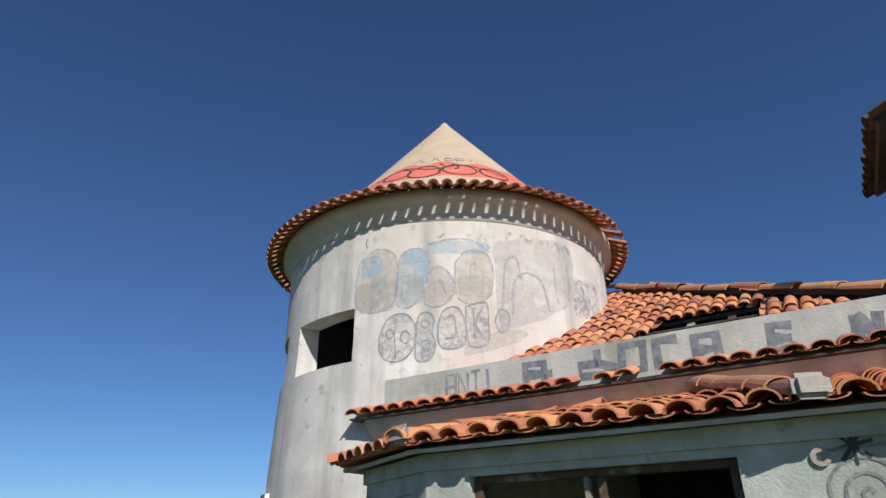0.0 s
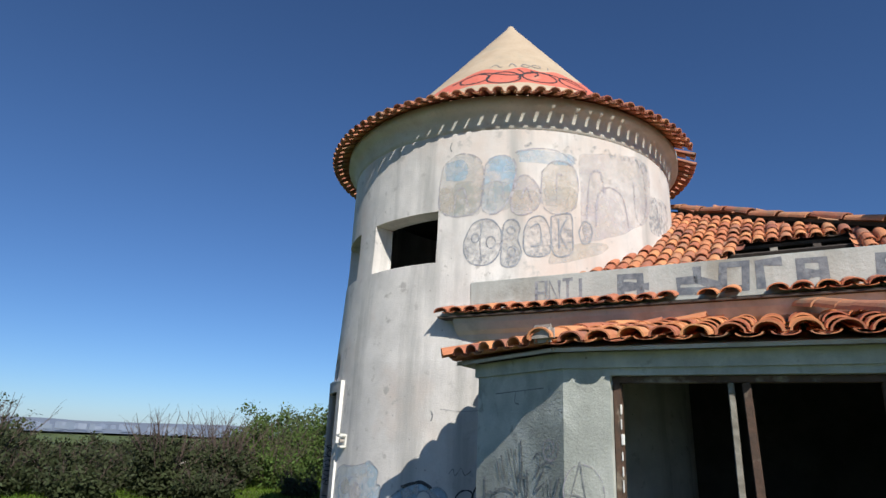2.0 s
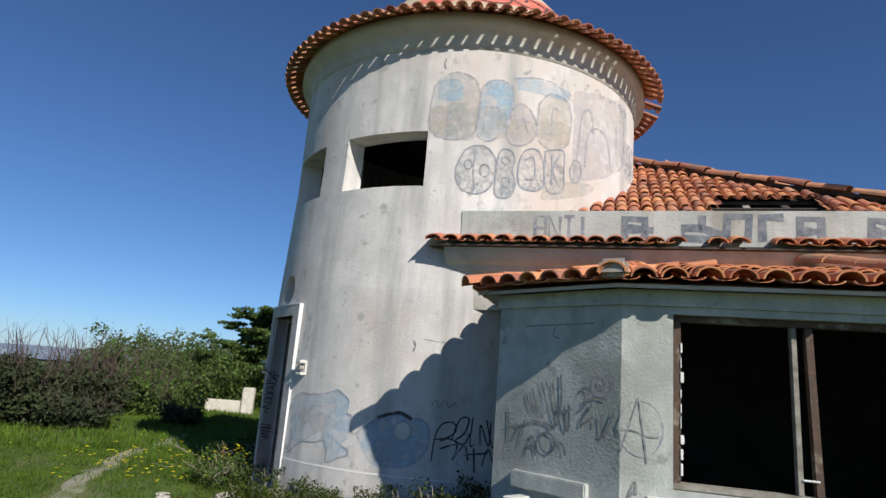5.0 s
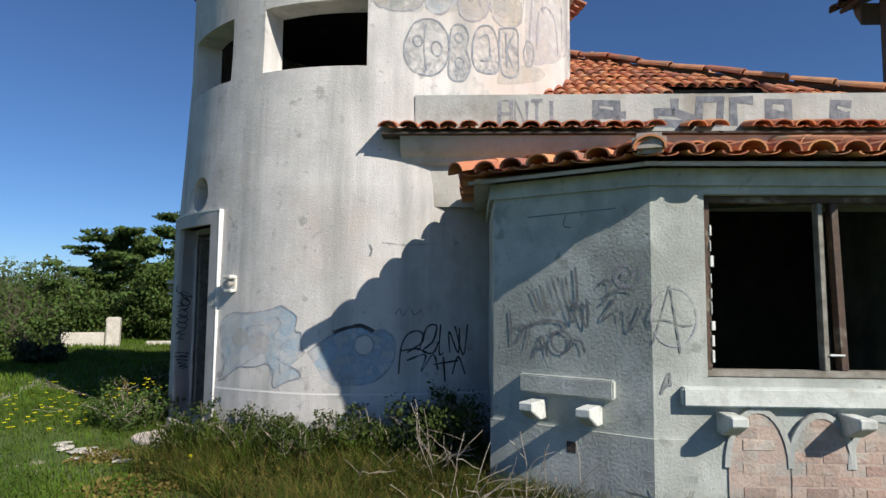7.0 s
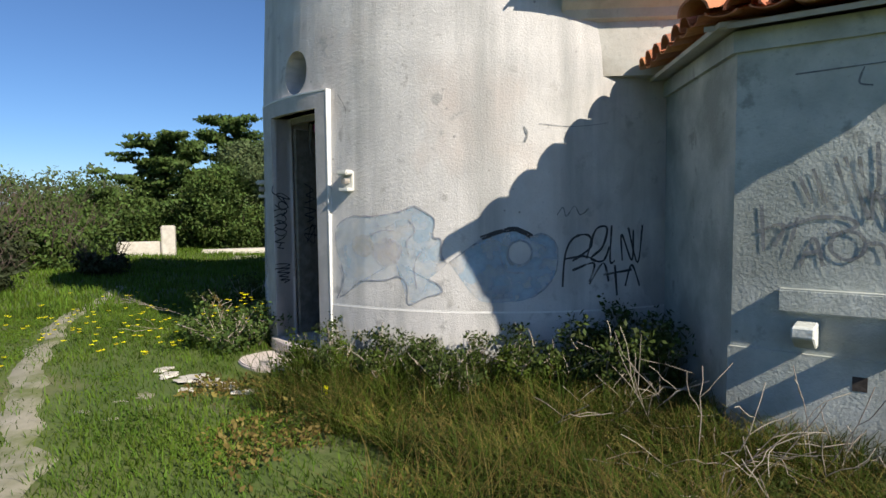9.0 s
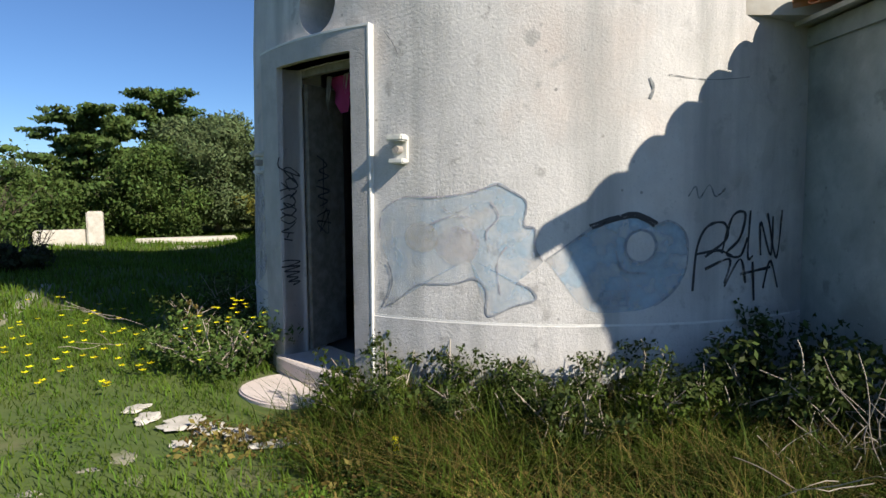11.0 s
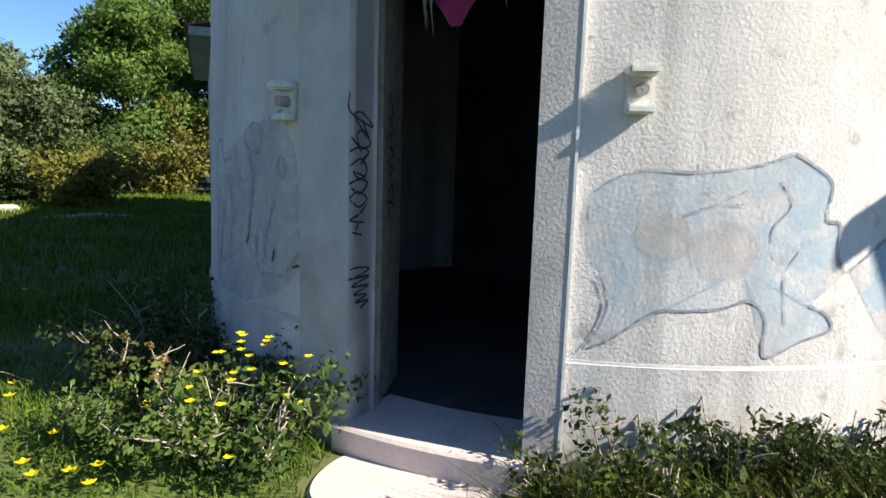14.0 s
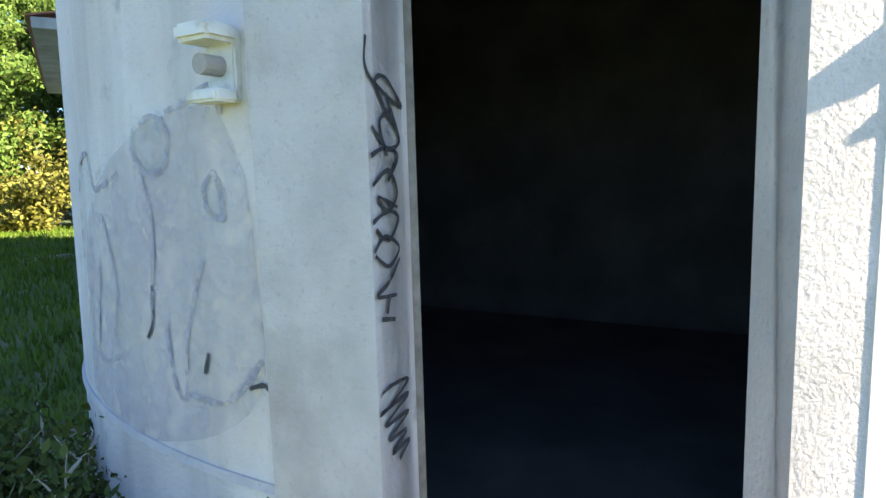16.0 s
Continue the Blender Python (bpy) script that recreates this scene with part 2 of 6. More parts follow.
worn(M_LETTER, 16.0, 0.24, 0.40)
for m in (M_FADED, M_OUTLINE):
    worn(m, 22.0, 0.27, 0.47)
for m in (M_BLUE, M_LILAC, M_GREYMURAL, M_OCHRE):
    worn(m, 9.0, 0.18, 0.74)
worn(M_MOULD, 3.0, 0.38, 0.92)
worn(M_SOFT, 18.0, 0.34, 0.56)
worn(M_DARKMURAL, 17.0, 0.36, 0.72)
worn(M_GREENMURAL, 9.0, 0.25, 0.85)
worn(M_RED, 14.0, 0.22, 0.34)
worn(M_BLACK, 30.0, 0.25, 0.4)

# ---- mesh helpers ----


def mesh_of(bm, name, material, smooth=False):
    me = bpy.data.meshes.new(name)
    bm.normal_update()
    bm.to_mesh(me)
    bm.free()
    me.materials.append(material)
    if smooth:
        me.polygons.foreach_set("use_smooth", [True] * len(me.polygons))
    return me


def part(name, bm, material, parent=None, label="", smooth=False):
    ob = new(name, bm if isinstance(bm, bpy.types.Mesh) else mesh_of(bm, name, material, smooth))
    if parent:
        ob.parent = parent
    if label:
        ob["label"] = label
    return ob


def data_mesh(name, verts, faces, material, smooth=False):
    me = bpy.data.meshes.new(name)
    me.from_pydata([tuple(v) for v in verts], [], faces)
    me.materials.append(material)
    if smooth:
        me.polygons.foreach_set("use_smooth", [True] * len(me.polygons))
    return me


def fast_mesh(name, co, loops, per, material):
    """A mesh of equal polygons of per corners from arrays."""
    me = bpy.data.meshes.new(name)
    n = len(loops) // per
    me.vertices.add(len(co))
    me.vertices.foreach_set("co", np.asarray(co, np.float32).ravel())
    me.loops.add(len(loops))
    me.loops.foreach_set("vertex_index", np.asarray(loops, np.int32))
    me.polygons.add(n)
    me.polygons.foreach_set("loop_start", np.arange(n, dtype=np.int32) * per)
    me.update(calc_edges=True)
    me.materials.append(material)
    return me


def box(bm, lo, hi, m=None, bevel=0.0):
    c = [(lo[i] + hi[i]) / 2 for i in range(3)]
    s = [hi[i] - lo[i] for i in range(3)]
    r = bmesh.ops.create_cube(bm, size=1.0, matrix=(m or Matrix()) @ Matrix.Translation(c) @ Matrix.Diagonal((*s, 1)))
    if bevel:
        es = {e for v in r["verts"] for e in v.link_edges}
        bmesh.ops.bevel(bm, geom=list(es), offset=bevel, segments=2, affect="EDGES")
    return bm


def boxes(lo, hi, m=None, bevel=0.0):
    return box(bmesh.new(), lo, hi, m, bevel)


def carve(ob, cutters):
    """Cuts closed bmeshes out of a mesh object."""
    tools = []
    for bm in cutters:
        bmesh.ops.recalc_face_normals(bm, faces=bm.faces)
        o = new("cutter", mesh_of(bm, "cutter", ob.data.materials[0]))
        tools.append(o)
        md = ob.modifiers.new("cut", "BOOLEAN")
        md.operation, md.solver, md.object = "DIFFERENCE", "EXACT", o
    bpy.context.view_layer.update()
    me = bpy.data.meshes.new_from_object(ob.evaluated_get(bpy.context.evaluated_depsgraph_get()))
    ob.modifiers.clear()
    ob.data = me
    for o in tools:
        bpy.data.objects.remove(o)


def prism(points, z0, z1):
    """An upright prism over a plan polygon."""
    bm = bmesh.new()
    lo = [bm.verts.new((x, y, z0)) for x, y in points]
    hi = [bm.verts.new((x, y, z1)) for x, y in points]
    bm.faces.new(lo[::-1])
    bm.faces.new(hi)
    for i in range(len(lo)):
        j = (i + 1) % len(lo)
        bm.faces.new((lo[i], lo[j], hi[j], hi[i]))
    bmesh.ops.recalc_face_normals(bm, faces=bm.faces)
    return bm


def lathe(profile, seg=128, a0=0.0, a1=360.0, centre=(0, 0)):
    """A closed turned solid from a closed (r, z) loop."""
    bm = bmesh.new()
    full = abs(a1 - a0) > 359.9
    n = seg if full else seg + 1
    rings = []
    for i in range(n):
        a = radians(a0 + (a1 - a0) * i / seg)
        rings.append([bm.verts.new((centre[0] + r * math.cos(a), centre[1] + r * math.sin(a), z)) for r, z in profile])
    for i in range(seg):
        p, q = rings[i], rings[(i + 1) % n]
        for k in range(len(profile)):
            l = (k + 1) % len(profile)
            bm.faces.new((p[k], q[k], q[l], p[l]))
    if not full:
        bm.faces.new(rings[0])
        bm.faces.new(rings[-1][::-1])
    bmesh.ops.recalc_face_normals(bm, faces=bm.faces)
    return bm


# ---- plan ----
TC = (0.07, 10.0)                       # the tower's axis
def tower_r(z):
    return float(np.interp(z, [-1, 0, 2.6, 3.2, 4.2, 9], [2.77, 2.77, 2.72, 2.69, 2.645, 2.635]))


def on_tower(a, z, out=0.0):
    r = tower_r(z) + out
    return Vector((TC[0] + r * math.cos(radians(a)), TC[1] + r * math.sin(radians(a)), z))


P0 = Vector((-0.736, 7.432, 0))         # the parapet's end at the tower
BC = Vector((-0.155, 4.86, 0))          # the bay's front corner
UA = -31.5
HOUSE = Matrix.Translation(P0) @ Matrix.Rotation(radians(UA), 4, "Z")     # u along the front, v into the house
BAY = Matrix.Translation(BC) @ Matrix.Rotation(radians(-31.0), 4, "Z")    # s along the bay's front, y into it


def rise(x, y):
    return -0.08 + 0.40 * np.clip((2.4 - y) / 2.6, 0, 1) ** 1.3 + 0.05 * np.sin(x * 0.9 + 1) * np.sin(y * 0.7) * np.clip(np.hypot(x + 3, y - 9) / 6 - 0.6, 0, 1)


# ---- ground ----
def build_ground():
    xs = np.unique(np.concatenate([np.linspace(-14, 14, 113), np.array([-2500, -1200, -600, -300, -150, -80, -45, -28, -20, 20, 28, 45, 80, 150, 300, 600, 1200, 2500])]))
    ys = np.unique(np.concatenate([np.linspace(-6, 26, 129), np.array([-2500, -1200, -600, -300, -150, -80, -40, -20, -10, 30, 36, 45, 60, 80, 120, 200, 400, 900, 1600, 2500])]))
    X, Y = np.meshgrid(xs, ys)
    Z = rise(X, Y) + 0.025 * np.sin(X * 3.1 + Y * 1.7) * (np.hypot(X, Y) < 25)
    far = np.clip((Y - 45) / 150, 0, 1)
    Z = Z - far * 9 - np.clip((-X - 30) / 150, 0, 1) * 6
    co = np.stack([X, Y, Z], -1).reshape(-1, 3)
    w, h = len(xs), len(ys)
    i = (np.arange(h - 1)[:, None] * w + np.arange(w - 1)[None]).ravel()
    me = fast_mesh("ground", co, np.stack([i, i + 1, i + 1 + w, i + w], 1).ravel(), 4, M_GROUND)
    me.polygons.foreach_set("use_smooth", [True] * len(me.polygons))
    tagged(new("ground", me), "uneven grassy ground with bare patches round the ruin", "ground", kind="structure")


build_ground()


def strip(name, centre, width, material, lift, label):
    """A ragged worn strip laid on the ground."""
    vs, fs = [], []
    pts = np.array(centre, float)
    t = np.linspace(0, len(pts) - 1, 60)
    cx, cy = np.interp(t, range(len(pts)), pts[:, 0]), np.interp(t, range(len(pts)), pts[:, 1])
    dx, dy = np.gradient(cx), np.gradient(cy)
    l = np.hypot(dx, dy)
    for k in range(60):
        for j in range(5):
            o = (j / 4 - 0.5) * width * (0.75 + 0.5 * noise.noise((k * 0.35, j * 0.9, 3.0))) + 0.1 * noise.noise((k * 0.4, 7.0, 1.0))
            x, y = cx[k] - dy[k] / l[k] * o, cy[k] + dx[k] / l[k] * o
            vs.append((x, y, float(rise(x, y)) + 0.025 * math.sin(x * 3.1 + y * 1.7) + (lift + 0.02 * noise.noise((x * 2.3, y * 2.3, 5.0)) if j in (1, 2, 3) else -0.03)))
    for k in range(59):
        for j in range(4):
            i = k * 5 + j
            fs.append((i, i + 1, i + 6, i + 5))
    return tagged(new(name, data_mesh(name, vs, fs, material, True)), label, "path", kind="structure")


strip("path", [(-4.5, 4.0), (-4.5, 6.5), (-4.66, 8.3), (-4.87, 10.1), (-4.85, 12.4), (-4.5, 14.5), (-4.2, 16)], 0.48, M_PATH, 0.016, "worn pale earth footpath through the grass")
strip("path", [(-1.5, 21.6), (2, 20.6), (6, 19.6), (12, 18.5)], 1.0, M_PATH, 0.03, "pale gravel track behind the tower")

# ---- tower ----
tower = tagged(new("tower"), "round weathered white rendered tower with a conical roof", "tower")
tower.location = (0, 0, 0)
prof = [(2.763, -0.4), (2.763, 0.515), (2.759, 0.519)] + [(tower_r(z), z) for z in (0.56, 1.0, 1.8, 2.6, 3.2, 3.7, 4.2)] + [(2.642, 5.75),
        (2.35, 5.75), (2.35, -0.4)]
wall = part("wall", lathe(prof, 144, centre=TC), M_TOWER, tower, "white render with faded murals, stains and cracks")


def wedge(a0, a1, z0, z1, r0=2.1, r1=3.2):
    return lathe([(r0, z0), (r1, z0), (r1, z1), (r0, z1)], 8, a0, a1, TC)


DOOR = (186.3, 203.9, 0.06, 2.25)
WIN_A = (216.5, 242.0, 3.86, 4.58)
WIN_B = (184.0, 206.0, 3.86, 4.58)
eye_hole = bmesh.new()
bmesh.ops.create_cone(eye_hole, cap_ends=True, segments=28, radius1=0.2, radius2=0.2, depth=1.4, matrix=Matrix.Translation(on_tower(196, 2.62)) @ Matrix.Rotation(radians(196), 4, "Z") @ Matrix.Rotation(radians(90), 4, "Y"))
carve(wall, [wedge(*DOOR), wedge(183.6, 206.4, 0.02, 2.32, 2.15, 2.57), wedge(*WIN_A), wedge(*WIN_B), eye_hole])
# Inside parts share the plaster whose colour is darkened for unlit rooms.
part("inner_floor", prism([(TC[0] + 2.36 * math.cos(a * math.tau / 40), TC[1] + 2.36 * math.sin(a * math.tau / 40)) for a in range(40)], -0.3, 0.05), M_INSIDE, tower, "dusty concrete floor, coloured dark for the unlit inside")
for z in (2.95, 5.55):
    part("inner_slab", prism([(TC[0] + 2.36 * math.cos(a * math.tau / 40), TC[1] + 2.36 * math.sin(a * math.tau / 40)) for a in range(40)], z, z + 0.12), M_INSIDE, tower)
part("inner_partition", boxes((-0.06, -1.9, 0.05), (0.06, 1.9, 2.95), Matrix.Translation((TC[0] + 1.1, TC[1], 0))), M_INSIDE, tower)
# cornice, conical roof, ridge cap
part("cornice", lathe([(2.5, 5.70), (2.644, 5.70), (2.650, 5.78), (2.668, 5.85), (2.70, 5.92), (2.75, 5.97), (2.80, 6.0), (2.80, 6.12), (2.5, 6.12)], 128, centre=TC), M_CORNICE, tower, "stained curved plaster cornice", True)
cone = part("cone_roof", lathe([(0.0, 9.29), (0.05, 9.27), (0.12, 9.16), (1.22, 7.80), (2.1, 6.72), (2.45, 6.34), (2.3, 6.2), (0.0, 8.9)], 96, centre=TC), M_CONE, tower, "tan rendered cone with a coral painted band", True)


def barrel(length, r0, r1, thick=0.014, seg=8, flip=False):
    """A half-round roof tile along +y (lower end at 0), crown up; flip: the channel tile, crown down."""
    bm = bmesh.new()
    rows = []
    for y, r in ((0.0, r0), (length, r1)):
        for rr in (r, r - thick):
            rows.append([bm.verts.new((rr * math.cos(math.pi * i / seg), y, (-1 if flip else 1) * rr * (0.34 if flip else 0.80) * math.sin(math.pi * i / seg))) for i in range(seg + 1)])
    o0, i0, o1, i1 = rows
    for a, b in ((o0, o1), (i1, i0), (i0, o0), (o1, i1)):
        for i in range(seg):
            bm.faces.new((a[i], a[i + 1], b[i + 1], b[i]))
    for k in (0, seg):
        bm.faces.new((o0[k], o1[k], i1[k], i0[k]))
    bmesh.ops.recalc_face_normals(bm, faces=bm.faces)
    return bm


COVER = mesh_of(barrel(0.44, 0.098, 0.078), "tile", M_TILE)
CHANNEL = mesh_of(barrel(0.44, 0.088, 0.098, flip=True), "tile", M_TILE)
COVER_OLD, CHANNEL_OLD = COVER.copy(), CHANNEL.copy()
for m in (COVER_OLD, CHANNEL_OLD):
    m.materials[0] = M_TILE_OLD
# copies in the shade-dark colour, for the upper eave
COVER_DARK, CHANNEL_DARK = COVER.copy(), CHANNEL.copy()
for m in (COVER_DARK, CHANNEL_DARK):
    m.materials[0] = M_TILE_DARK
SMALL = mesh_of(barrel(0.36, 0.074, 0.055), "tile", M_TILE_OLD)
SMALL_CH = mesh_of(barrel(0.36, 0.06, 0.06, flip=True), "tile", M_TILE_OLD)

rng = random.Random(4)


def piece(name, me, parent, m):
    o = new(name, me)
    o.parent = parent
    o.matrix_basis = m
    return o


def jitter(a=0.006, d=1.2):
    return pose(rng.uniform(-a, a), rng.uniform(-a, a), rng.uniform(-a, a), rng.uniform(-d, d), rng.uniform(-d, d), rng.uniform(-d, d))


# tiles round the tower's eave, two courses
NT = 104
for k in range(NT):
    a = 360 * k / NT
    skip = 328 < a < 338 and k % 3
    for course, (r, z) in enumerate(((3.05, 6.015), (2.73, 6.16))):
        if skip and course == 0:
            continue
        base = Matrix.Translation((TC[0], TC[1], 0)) @ Matrix.Rotation(radians(a), 4, "Z") @ Matrix.Translation((r, 0, z)) @ Matrix.Rotation(radians(90), 4, "Z") @ Matrix.Rotation(radians(24), 4, "X")
        piece("tile", SMALL, tower, base @ Matrix.Translation((0, 0, 0.03)) @ jitter(0.004, 1.5))
        if course == 0:
            # a short outer channel and a longer inner one, with a gap between them that the sun shines through
            for dr, up, cutlen in ((0.005, 0.0, 0.19), (0.135, 0.06, 0.7)):
                half = Matrix.Translation((TC[0], TC[1], 0)) @ Matrix.Rotation(radians(a + 180 / NT), 4, "Z") @ Matrix.Translation((r - dr, 0, z + up)) @ Matrix.Rotation(radians(90), 4, "Z") @ Matrix.Rotation(radians(24), 4, "X")
                piece("tile", SMALL_CH, tower, half @ Matrix.Translation((0, 0, 0.035)) @ jitter(0.003, 1) @ Matrix.Diagonal((1, cutlen, 1, 1)))
# door surround, plinth line
for a0, a1 in ((203.9, 206.9), (179.8, 186.3)):
    part("door_jamb", lathe([(2.6, -0.3), (2.776, -0.3), (2.776, 2.25 if a0 > 190 else 2.25), (2.6, 2.25)], 6, a0, a1, TC), M_TRIM, tower, "rough pinkish-grey stone door jamb")
part("door_lintel", lathe([(2.6, 2.25), (2.776, 2.25), (2.776, 2.39), (2.6, 2.39)], 16, 179.8, 206.9, TC), M_TRIM, tower, "stone lintel over the tower door")
part("white_edge", lathe([(2.7, -0.1), (2.779, -0.1), (2.779, 2.405), (2.7, 2.405)], 2, 206.9, 207.15, TC), M_WHITE, tower, "white painted edge of the door surround")
part("white_edge", lathe([(2.7, 2.39), (2.779, 2.39), (2.779, 2.405), (2.7, 2.405)], 16, 179.8, 206.9, TC), M_WHITE, tower)
part("plinth_line", lathe([(2.7, 0.518), (2.7600, 0.518), (2.7600, 0.531), (2.7, 0.531)], 60, 203.9, 300, TC), M_WHITE, tower, "thin white line along the top of the plinth")
part("plinth_line", lathe([(2.7, 0.50), (2.772, 0.50), (2.766, 0.522), (2.7, 0.526)], 30, 130, 179.8, TC), M_TRIM, tower, "chipped edge of the plinth")
# window sills of the tower
for w in (WIN_A, WIN_B):
    part("window_sill", lathe([(2.36, w[2] - 0.02), (2.65, w[2] - 0.02), (2.65, w[2] + 0.006), (2.36, w[2] + 0.03)], 10, w[0] - 0.3, w[1] + 0.3, TC), M_WHITE, tower, "white splayed sill")
# inner door frame, peeling door edge
part("door_frame", lathe([(2.52, 2.20), (2.566, 2.20), (2.566, 2.28), (2.52, 2.28)], 8, 184.0, 206.0, TC), M_GREYWOOD, tower, "peeling dark wooden door head")
leaf = boxes((0, -0.02, 0.08), (0.46, 0.02, 2.16), None, 0.006)
leaf.transform(Matrix.Translation((TC[0] + 2.54 * math.cos(radians(186.0)), TC[1] + 2.54 * math.sin(radians(186.0)), 0)) @ Matrix.Rotation(radians(30), 4, "Z"))
part("door_leaf", leaf, M_GREYWOOD, tower, "grey scribbled door leaf folded into the reveal")
# threshold and step
part("threshold", lathe([(2.36, -0.25), (2.82, -0.25), (2.82, 0.06), (2.805, 0.075), (2.36, 0.075)], 14, 185.2, 204.5, TC), M_STONE, tower, "worn pinkish stone threshold step")

# ---- the house behind the tower ----
house = tagged(new("house"), "derelict rendered house with broken terracotta roofs", "house")


def hpart(name, bm, material, label="", m=HOUSE, smooth=False):
    bm.transform(m)
    return part(name, bm, material, house, label, smooth)


# front wall under the parapet, parapet, cornice
U0, U1 = 0.0, 6.3
hpart("front_wall", boxes((0.02, 0.03, 2.40), (U1, 0.3, 3.14)), M_CORNICE, "stained wall between the two eaves")
hpart("parapet", boxes((U0, 0.0, 3.16), (U1, 0.2, 3.565), bevel=0.012), M_PARAPET, "stained grey parapet with large faded letters")


def run(profile, u0, u1):
    """A moulding along u from a closed (v, z) loop."""
    bm = bmesh.new()
    a = [bm.verts.new((u0, v, z)) for v, z in profile]
    b = [bm.verts.new((u1, v, z)) for v, z in profile]
    bm.faces.new(a)
    bm.faces.new(b[::-1])
    for i in range(len(a)):
        j = (i + 1) % len(a)
        bm.faces.new((a[i], a[j], b[j], b[i]))
    bmesh.ops.recalc_face_normals(bm, faces=bm.faces)
    return bm


hpart("cornice", run([(0.03, 2.82), (-0.02, 2.84), (-0.05, 2.90), (-0.12, 2.94), (-0.18, 3.02), (-0.20, 3.08), (0.03, 3.10)], -0.12, U1), M_CORNICE, "curved plaster cornice under the upper eave")
# side, back and wing walls that close the house
hpart("side_wall", boxes((U1 - 0.25, 0.3, -0.4), (U1, 8.0, 3.14)), M_BAY)
hpart("back_wall", boxes((0.5, 7.8, -0.4), (U1 - 0.25, 8.0, 4.0)), M_BAY)
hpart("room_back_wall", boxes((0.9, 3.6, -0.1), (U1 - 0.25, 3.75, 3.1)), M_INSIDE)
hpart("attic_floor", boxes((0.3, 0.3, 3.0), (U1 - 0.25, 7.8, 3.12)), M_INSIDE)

SL = 0.56
APEX_V = 4.2


def tile_field(owner, m, width, depth, keep, pitch=0.205, cover=None, channel=None, row=0.37, first=0.0, limit=300, old=0.0, size=1.0):
    """Barrel tiles on a slope: m places its lower edge (x along, y up the slope). keep(x, y) says where there is roof."""
    made = 0
    rest_v, rest_f = [], []
    nrow, ncol = int(depth / row) + 1, int(width / pitch) + 1
    for r in range(nrow):
        for c in range(ncol):
            for kind in (0, 1):
                x = c * pitch + (pitch / 2 if kind else 0)
                y = first + r * row
                if not keep(x, y + 0.2):
                    continue
                z = (0.04 if kind == 0 else 0.046) + 0.004 * (r % 2)
                mm = m @ Matrix.Translation((x, y + (0 if kind == 0 else 0.02), z)) @ Matrix.Rotation(radians(-2.2), 4, "X") @ jitter(0.008, 1.6) @ Matrix.Scale(size, 4)
                is_old = rng.random() < old
                me = ((cover or COVER) if kind == 0 else (channel or CHANNEL)) if not is_old else (COVER_OLD if kind == 0 else CHANNEL_OLD)
                if made < limit:
                    piece("tile", me, owner, mm)
                    made += 1
                else:
                    n = len(rest_v)
                    rest_v.extend(mm @ v.co for v in me.vertices)
                    rest_f.extend(tuple(i + n for i in p.vertices) for p in me.polygons)
    if rest_v:
        o = new("roof_tiles", data_mesh("roof_tiles", rest_v, rest_f, M_TILE_OLD if old > 0.5 else M_TILE))
        o.parent = owner
        o["kind"] = "stuff"


def slope_frame(m, origin, along, up):
    x = Vector(along).normalized()
    y = Vector(up)
    y = (y - x * y.dot(x)).normalized()
    z = x.cross(y)
    r = Matrix((x, y, z)).transposed().to_4x4()
    return m @ Matrix.Translation(origin) @ r


# upper eave: one course of tiles before the parapet
ue = slope_frame(HOUSE, (-0.33, -0.30, 3.10), (1, 0, 0), (0, 1, 0.30))
upper_eave = part("upper_eave", boxes((-0.3, -0.26, 3.085), (U1, 0.02, 3.105), HOUSE), M_DARKWOOD, house, "single course of terracotta tiles over the cornice")
for c in range(int((U1 + 0.3) / 0.2)):
    gone = c in (14, 17)
    if not gone:
        piece("tile", COVER, upper_eave, ue @ Matrix.Translation((0.1 + c * 0.2, 0, 0.04)) @ Matrix.Diagonal((1, 0.8, 0.8, 1)) @ jitter(0.006, 1.8))
    if not 2.5 < c * 0.2 < 3.6:
        piece("tile", CHANNEL, upper_eave, ue @ Matrix.Translation((0.2 + c * 0.2, 0.015, 0.045)) @ Matrix.Diagonal((1, 0.8, 0.7, 1)) @ jitter(0.005, 1.2))

# main hipped roof behind the parapet
main_roof = part("main_roof", bmesh.new(), M_DARKWOOD, house, "sagging hipped roof of old barrel tiles with a hole")
HU = 6.1


def roof_sheet(m, pts, material, name, owner, drop=0.05):
    bm = bmesh.new()
    top = [bm.verts.new(p) for p in pts]
    low = [bm.verts.new((p[0], p[1], p[2] - drop)) for p in pts]
    bm.faces.new(top)
    bm.faces.new(low[::-1])
    for i in range(len(top)):
        j = (i + 1) % len(top)
        bm.faces.new((top[i], low[i], low[j], top[j]))
    bm.transform(m)
    bmesh.ops.recalc_face_normals(bm, faces=bm.faces)
    return part(name, bm, material, owner)


def in_tower(p):
    return math.hypot(p.x - TC[0], p.y - TC[1]) < 2.62


front = slope_frame(HOUSE, (0, 0.24, 3.42), (1, 0, 0), (0, 1, SL))
LS = math.sqrt(1 + SL * SL)


def keep_front(x, y):
    v = 0.24 + y / LS
    if x + v > 5.85 or v > 4.3:
        return False
    p = front @ Vector((x, y, 0))
    if in_tower(p):
        return False
    return not (2.85 + 0.45 * max(0, v - 1.0) < x < 4.17 and v < 1.62)


tile_field(main_roof, front, 5.8, 4.9, keep_front, pitch=0.152, row=0.28, cover=COVER, old=0.35, limit=290, size=0.74)
right = slope_frame(HOUSE, (HU, 0.0, 3.42), (0, 1, 0), (-1, 0, SL))
